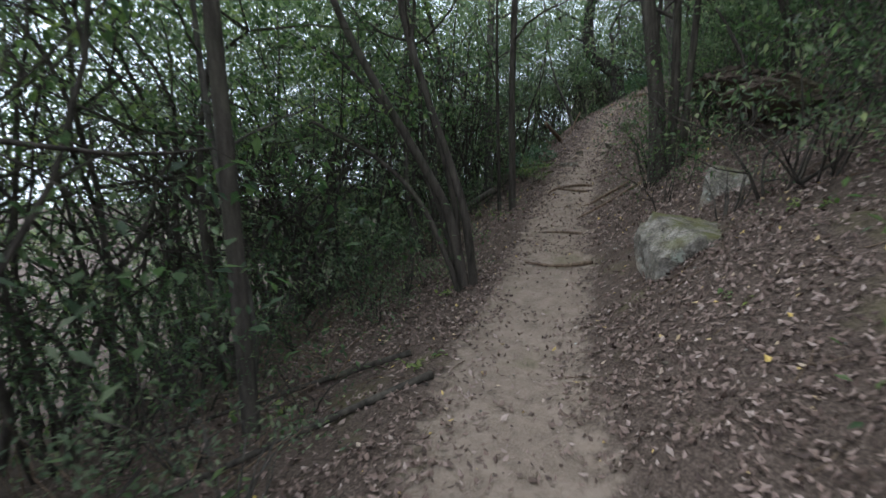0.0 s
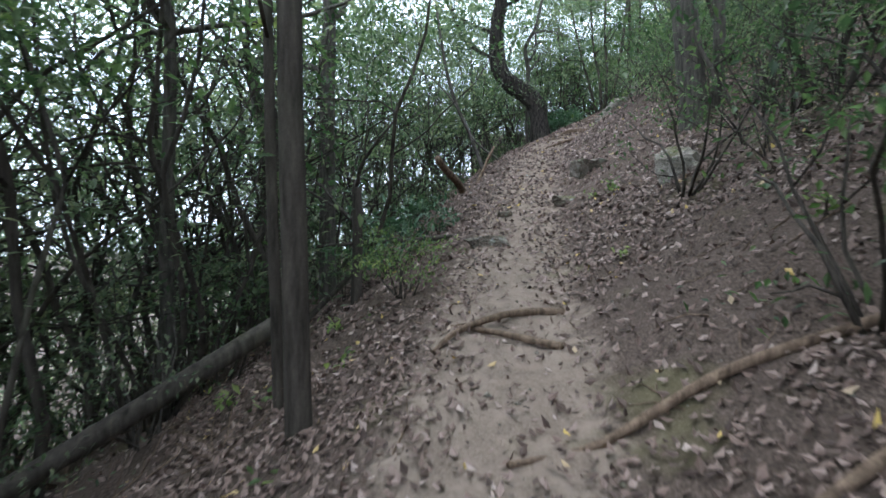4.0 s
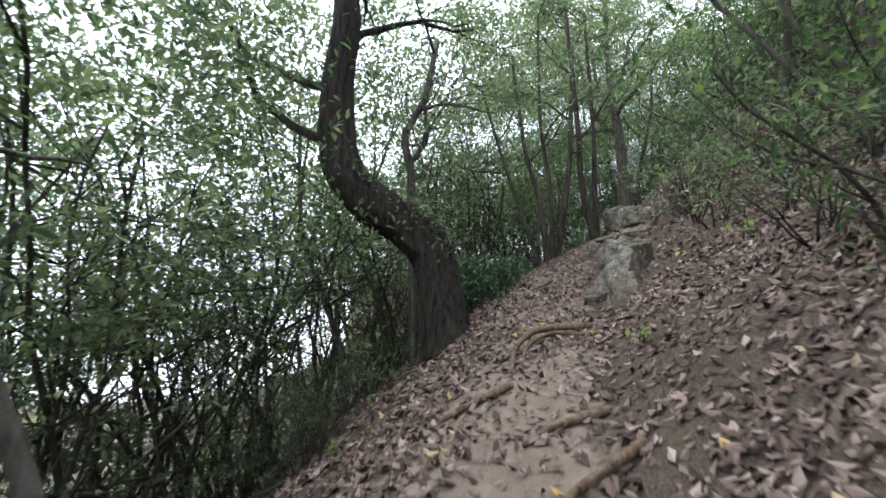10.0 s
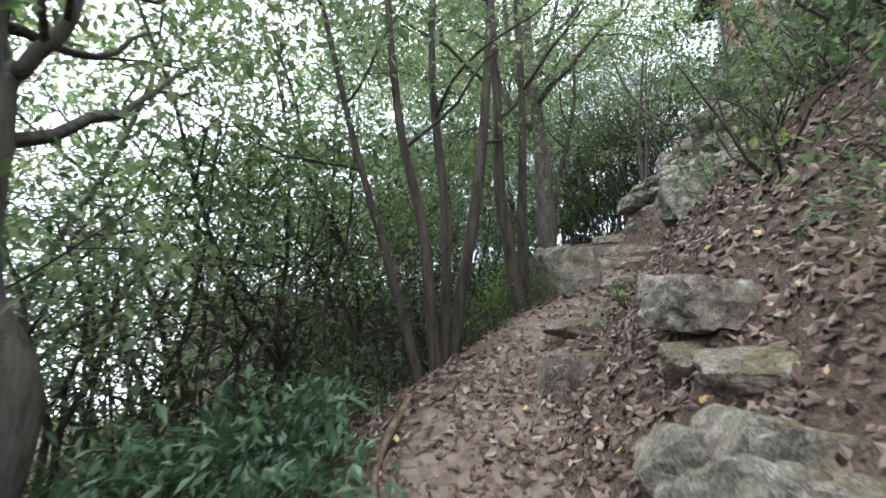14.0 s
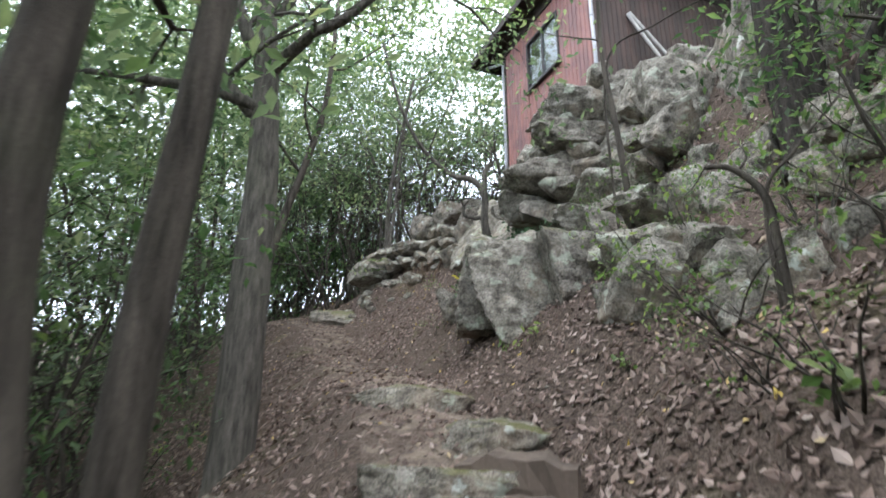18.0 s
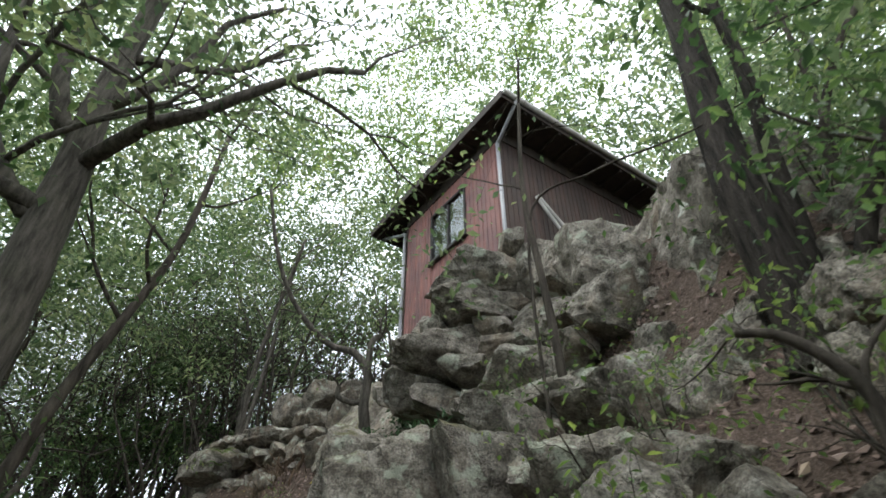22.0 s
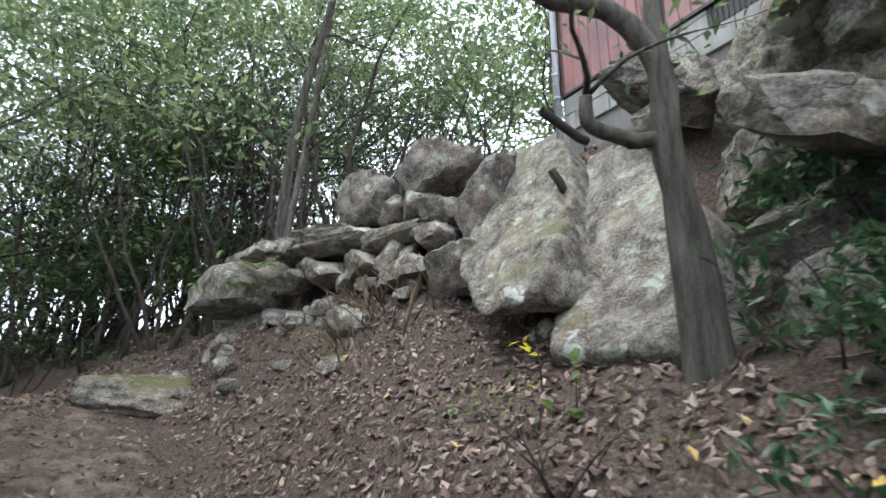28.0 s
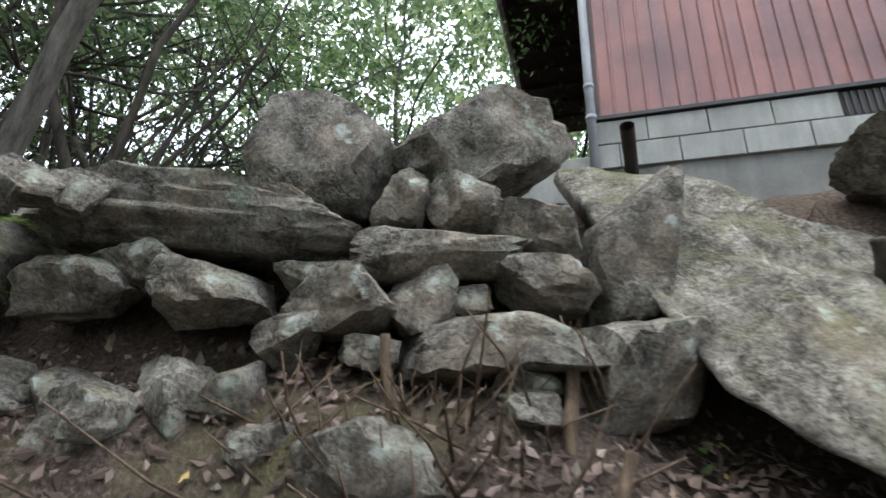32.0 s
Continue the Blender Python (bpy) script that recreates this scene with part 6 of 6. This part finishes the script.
def earth_lip(x, y, up, size, seed):
    """A lip of root-bound earth standing out over the worn bank."""
    rng = np.random.default_rng(seed)
    z = gz(x, y) + up
    lip = tagged(new("earth_bank"), "dark overhanging lip of earth with roots hanging below it", "bank")
    lip.matrix_world = pose(x, y, z)
    put("earth", rock_mesh(seed, size, 5, material=SOIL, rough=0.09), lip)
    for _ in range(16):
        a = np.array([rng.uniform(-0.75, -0.2) * size[0], rng.uniform(-0.8, 0.8) * size[1], -0.45 * size[2]])
        b = a + np.array([rng.uniform(-0.15, 0.05), rng.normal(0, 0.12), -rng.uniform(0.25, 0.7)])
        v, f = tube([a, (a + b) / 2 + rng.normal(0, 0.05, 3), b], [0.014, 0.009, 0.004], 5)
        put("root", mesh_of("root", v, f, BARK_DARK), lip)
    return lip


earth_lip(1.55, 10.6, 0.62, (0.75, 1.0, 0.3), 91)
earth_lip(1.75, 8.6, 0.55, (0.7, 0.8, 0.26), 92)
earth_lip(1.9, 12.4, 0.5, (0.6, 0.8, 0.24), 93)


def fallen(name, label, a, b, r, material=None, end=0.8):
    rng = np.random.default_rng(int(r * 1000 + abs(a[1]) * 10))
    m = [tuple(np.array(a) * (1 - t) + np.array(b) * t + rng.normal(0, r * 0.35, 3)) for t in (0.33, 0.66)]
    c = curve_points(a, [*m, b], 16)
    v, f = tube(c, np.linspace(r, r * end, 16), 12, 0.06, rng)
    return tagged(new(name, mesh_of(name, v, f, material or DEAD_WOOD)), label, "log")


fallen("fallen_log", "short reddish dead log lying at the trail's edge", (-2.5, 18.75, 2.47), (-2.8, 17.62, 2.95), 0.075)
fallen("fallen_tree", "dark fallen tree lying on the slope", (-3.2, 12.5, gz(-3.2, 12.5) + 0.45), (-5.6, 9.3, gz(-5.6, 9.3) + 0.25), 0.075, BARK_DARK)
fallen("fallen_branch", "long dead branch lying on the slope", (-1.5, 3.9, gz(-1.5, 3.9) + 0.06), (-3.3, 1.9, gz(-3.3, 1.9) + 0.06), 0.035, BARK_DARK, 0.4)
fallen("fallen_branch", "long dead branch lying on the slope", (-1.9, 4.4, gz(-1.9, 4.4) + 0.05), (-4.2, 3.2, gz(-4.2, 3.2) + 0.1), 0.03, BARK_DARK, 0.4)
fallen("fallen_branch", "pale broken branch standing in the leaves", (-2.3, 19.4, gz(-2.3, 19.4)), (-2.0, 20.1, gz(-2.0, 20.1) + 0.5), 0.03)
fallen("fallen_branch", "dark branch propped in the undergrowth", (-2.2, 15.5, gz(-2.2, 15.5)), (-3.7, 14.4, gz(-3.7, 14.4) + 0.95), 0.04, BARK_DARK, 0.5)
fallen("fallen_branch", "bare stick standing in the soil", (10.05, 36.5, gz(10.05, 36.5) - 0.05), (10.08, 36.45, gz(10.05, 36.5) + 0.32), 0.028)
fallen("cut_stump", "cut sapling stump below the stone wall", (10.2, 37.05, gz(10.2, 37.05) - 0.05), (10.22, 37.1, gz(10.2, 37.05) + 0.3), 0.022)

fallen("rusty_stub", "short rusty iron stub standing in the leaning slab", (10.0, 35.2, 11.2), (9.87, 35.28, 11.42), 0.032, BARK_DARK, 0.9)
fallen("fallen_branch", "bent pale root lying on the bank", (9.95, 37.0, gz(9.95, 37.0) + 0.02), (9.7, 36.7, gz(9.7, 36.7) + 0.03), 0.018)
fallen("fallen_branch", "broken stub of a cut stem on the bank", (9.9, 36.45, gz(9.9, 36.45) - 0.04), (9.86, 36.38, gz(9.9, 36.45) + 0.2), 0.022)


def sprout(x, y, seed, leaf, label, name="seedling", n=6, tall=0.3, size=0.07):
    """A single small plant with a thin stem and a few leaves."""
    rng = np.random.default_rng(seed)
    z = gz(x, y)
    top = np.array([rng.normal(0, 0.06), rng.normal(0, 0.06), tall])
    v, f = tube([(0, 0, -0.04), tuple(top * 0.5 + rng.normal(0, 0.012, 3)), tuple(top)], [0.005, 0.004, 0.002], 5)
    ob = tagged(new(name), label, "plant")
    ob.matrix_world = pose(x, y, z)
    put("stem", mesh_of("stem", v, f, BARK_DARK), ob)
    for k in range(n):
        c = top * rng.uniform(0.45, 1.0) + rng.normal(0, 0.045, 3)
        lv, lf = leaves([c], rng, size, 0.6, 0.4)
        put("leaf", fast_mesh("leaf", lv, lf, leaf), ob)
    return ob


YELLOW = leaf_material("yellow_leaf", [(0, (0.5, 0.38, 0.03)), (1, (0.62, 0.5, 0.06))], 0.5)
sprout(9.06, 35.12, 1, YELLOW, "small plant with bright yellow leaves below the slab", "yellow_plant", 7, 0.34, 0.06)
sprout(10.05, 36.0, 2, LEAF_LIGHT, "fresh green seedling on the bank below the wall", "seedling", 5, 0.16, 0.075)
sprout(10.15, 36.52, 3, LEAF_LIGHT, "fresh green seedling on the bank below the wall", "seedling", 6, 0.12, 0.06)
sprout(8.85, 34.9, 4, LEAF_LIGHT, "fresh green seedling at the foot of the bank", "seedling", 8, 0.16, 0.085)
sprout(8.9, 35.1, 5, LEAF_MID, "fresh green seedling at the foot of the bank", "seedling", 6, 0.14, 0.06)
sprout(10.1, 38.3, 6, LEAF_LIGHT, "fresh green seedling on the bank below the wall", "seedling", 5, 0.12, 0.06)


def fern(x, y, z, seed, size=0.3):
    rng = np.random.default_rng(seed)
    ob = tagged(new("fern"), "small bright green fern growing between the stones", "fern")
    ob.matrix_world = pose(x, y, z)
    for k in range(7):
        a = rng.uniform(0, 6.28)
        d = np.array([math.cos(a), math.sin(a), 0])
        L = size * rng.uniform(0.7, 1.1)
        rib = [d * L * t + np.array([0, 0, L * (1.1 * t - 0.9 * t * t)]) for t in np.linspace(0, 1, 9)]
        pieces = [tube(rib, np.linspace(0.003, 0.001, 9), 3)]
        side = np.cross(d, (0, 0, 1))
        for i in range(1, 9):
            for sgn in (-1, 1):
                w = 0.32 * L * (1 - i / 9.5)
                e = rib[i] + side * sgn * w + d * 0.03
                m = (rib[i] + e) / 2
                pieces.append(([tuple(rib[i]), tuple(m + d * 0.014), tuple(e), tuple(m - d * 0.014)], [(0, 1, 2, 3)]))
        v, f = merge(pieces)
        put("frond", mesh_of("frond", v, f, LEAF_LIGHT), ob)


fern(10.42, 38.72, 11.3, 7)
fern(10.3, 38.6, 11.05, 8, 0.2)


def bundle():
    """Cut stems and dry twigs below the stone wall."""
    rng = np.random.default_rng(61)
    wood = []
    for _ in range(120):
        a = np.array([rng.normal(10.15, 0.14), rng.normal(36.95, 0.3), 0])
        a[2] = gz(a[0], a[1]) - 0.03
        d = np.array([rng.normal(-0.3, 0.5), rng.normal(0, 0.6), rng.uniform(0.4, 1.0)])
        L = rng.uniform(0.12, 0.4)
        wood.append(tube([a, a + d * L * 0.5 + rng.normal(0, 0.015, 3), a + d * L], [0.007, 0.005, 0.003], 5))
    v, f = merge(wood)
    tagged(new("cut_bush", mesh_of("cut_bush", v, f, DEAD_WOOD)), "cut-back bush of bare dead stems below the stone wall", "bush")


bundle()


# ---- dry leaves and twigs on the ground ----
def scatter_litter():
    rng = np.random.default_rng(33)
    n = 620000
    x, y = rng.uniform(-5.5, 12, n), rng.uniform(-1.5, 43, n)
    z, d = land(x, y)
    dens = np.where(d > 0, np.exp(-np.maximum(d - 3.2, 0) / 1.5), np.exp(-np.maximum(-d - 2.4, 0) / 1.2))
    core = np.exp(-(d / 0.55) ** 2)
    bare = np.interp(y, [0, 14, 19, 27, 30, 36, 42], [0.93, 0.9, 0.55, 0.4, 0.35, 0.3, 0.35])
    patchy = 0.35 + 0.65 * (ripple(x * 0.8 + 3, y * 0.8)[0] > -0.15)
    keep = rng.random(n) < dens * (1 - core * bare) * patchy
    hut_d = ((x - 11.2) ** 2 + (y - 33.5) ** 2) > 3.0
    keep &= hut_d
    x, y, z = x[keep], y[keep], z[keep]
    c = np.stack([x, y, z + rng.uniform(0.006, 0.03, len(x))], 1)
    e = 0.05
    gx, gy = (land(x + e, y)[0] - z) / e, (land(x, y + e)[0] - z) / e
    v, f = leaves(np.zeros((len(c), 3)), rng, 1.0, 0.58, 0.42, -0.3, plain=True)
    v = v.reshape(-1, 4, 3) * (np.interp(y, [0, 12, 16, 27, 30, 32], [0.05, 0.06, 0.074, 0.078, 0.07, 0.055]) * rng.uniform(0.7, 1.2, len(y)))[:, None, None]
    nrm = np.stack([-gx, -gy, np.ones(len(gx))], 1)
    nrm /= np.linalg.norm(nrm, axis=1)[:, None]
    t1 = np.stack([np.ones(len(gx)), np.zeros(len(gx)), gx], 1)
    t1 /= np.linalg.norm(t1, axis=1)[:, None]
    t2 = np.cross(nrm, t1)
    v = v[:, :, :1] * t1[:, None] + v[:, :, 1:2] * t2[:, None] + v[:, :, 2:] * nrm[:, None] + c[:, None, :]
    tagged(new("leaf_litter", fast_mesh("leaf_litter", v.reshape(-1, 3), f, LITTER)), "dry brown fallen leaves strewn over the ground", "leaves", kind="stuff")
    m = 2600
    x, y = rng.uniform(-5, 12, m), rng.uniform(0, 42, m)
    z, d = land(x, y)
    ok = (np.abs(d) > 0.5) & (d > -3) & (d < 4)
    x, y, z = x[ok], y[ok], z[ok]
    pieces = []
    for a, b, c0 in zip(x, y, z):
        L, an = rng.uniform(0.08, 0.4), rng.uniform(0, 2 * math.pi)
        q = np.array([[a, b, c0 + 0.012], [a + 0.5 * L * math.cos(an), b + 0.5 * L * math.sin(an), 0], [a + L * math.cos(an + 0.2), b + L * math.sin(an + 0.2), 0]])
        pieces.append((q, rng.uniform(0.002, 0.006)))
    ends = np.array([q[1:, :2] for q, _ in pieces]).reshape(-1, 2)
    ez = land(ends[:, 0], ends[:, 1])[0].reshape(-1, 2)
    wood = []
    for (q, r), zz in zip(pieces, ez):
        q[1:, 2] = zz + 0.015
        wood.append(tube(q, [r, r, r * 0.6], 4))
    v, f = merge(wood)
    tagged(new("twigs", mesh_of("twigs", v, f, DEAD_WOOD)), "thin dry twigs scattered over the leaves", "twigs", kind="stuff")


scatter_litter()


def pebbles():
    """Small loose stones and clods on the trail, past counting."""
    rng = np.random.default_rng(71)
    n = 9000
    x, y = rng.uniform(-4, 11, n), rng.uniform(0, 41, n)
    z, d = land(x, y)
    ok = (d > -1.3) & (d < 2.6)
    x, y, z = x[ok], y[ok], z[ok]
    r = 0.006 + 0.02 * rng.random(len(x)) ** 3
    shape = np.array([(1, 0, 0), (0, 1, 0), (-1, 0, 0), (0, -1, 0), (0, 0, 0.7), (0, 0, -0.7)])
    v = shape[None] * rng.uniform(0.6, 1.3, (len(x), 6, 1)) * r[:, None, None] + np.stack([x, y, z + r * 0.2], 1)[:, None]
    tri = np.array([(0, 1, 4), (1, 2, 4), (2, 3, 4), (3, 0, 4), (1, 0, 5), (2, 1, 5), (3, 2, 5), (0, 3, 5)])
    f = (np.arange(len(x))[:, None, None] * 6 + tri[None]).reshape(-1, 3)
    tagged(new("pebbles", fast_mesh("pebbles", v.reshape(-1, 3), f, PALE_GRANITE)), "small loose stones scattered on the trail", "pebbles", kind="stuff")


pebbles()
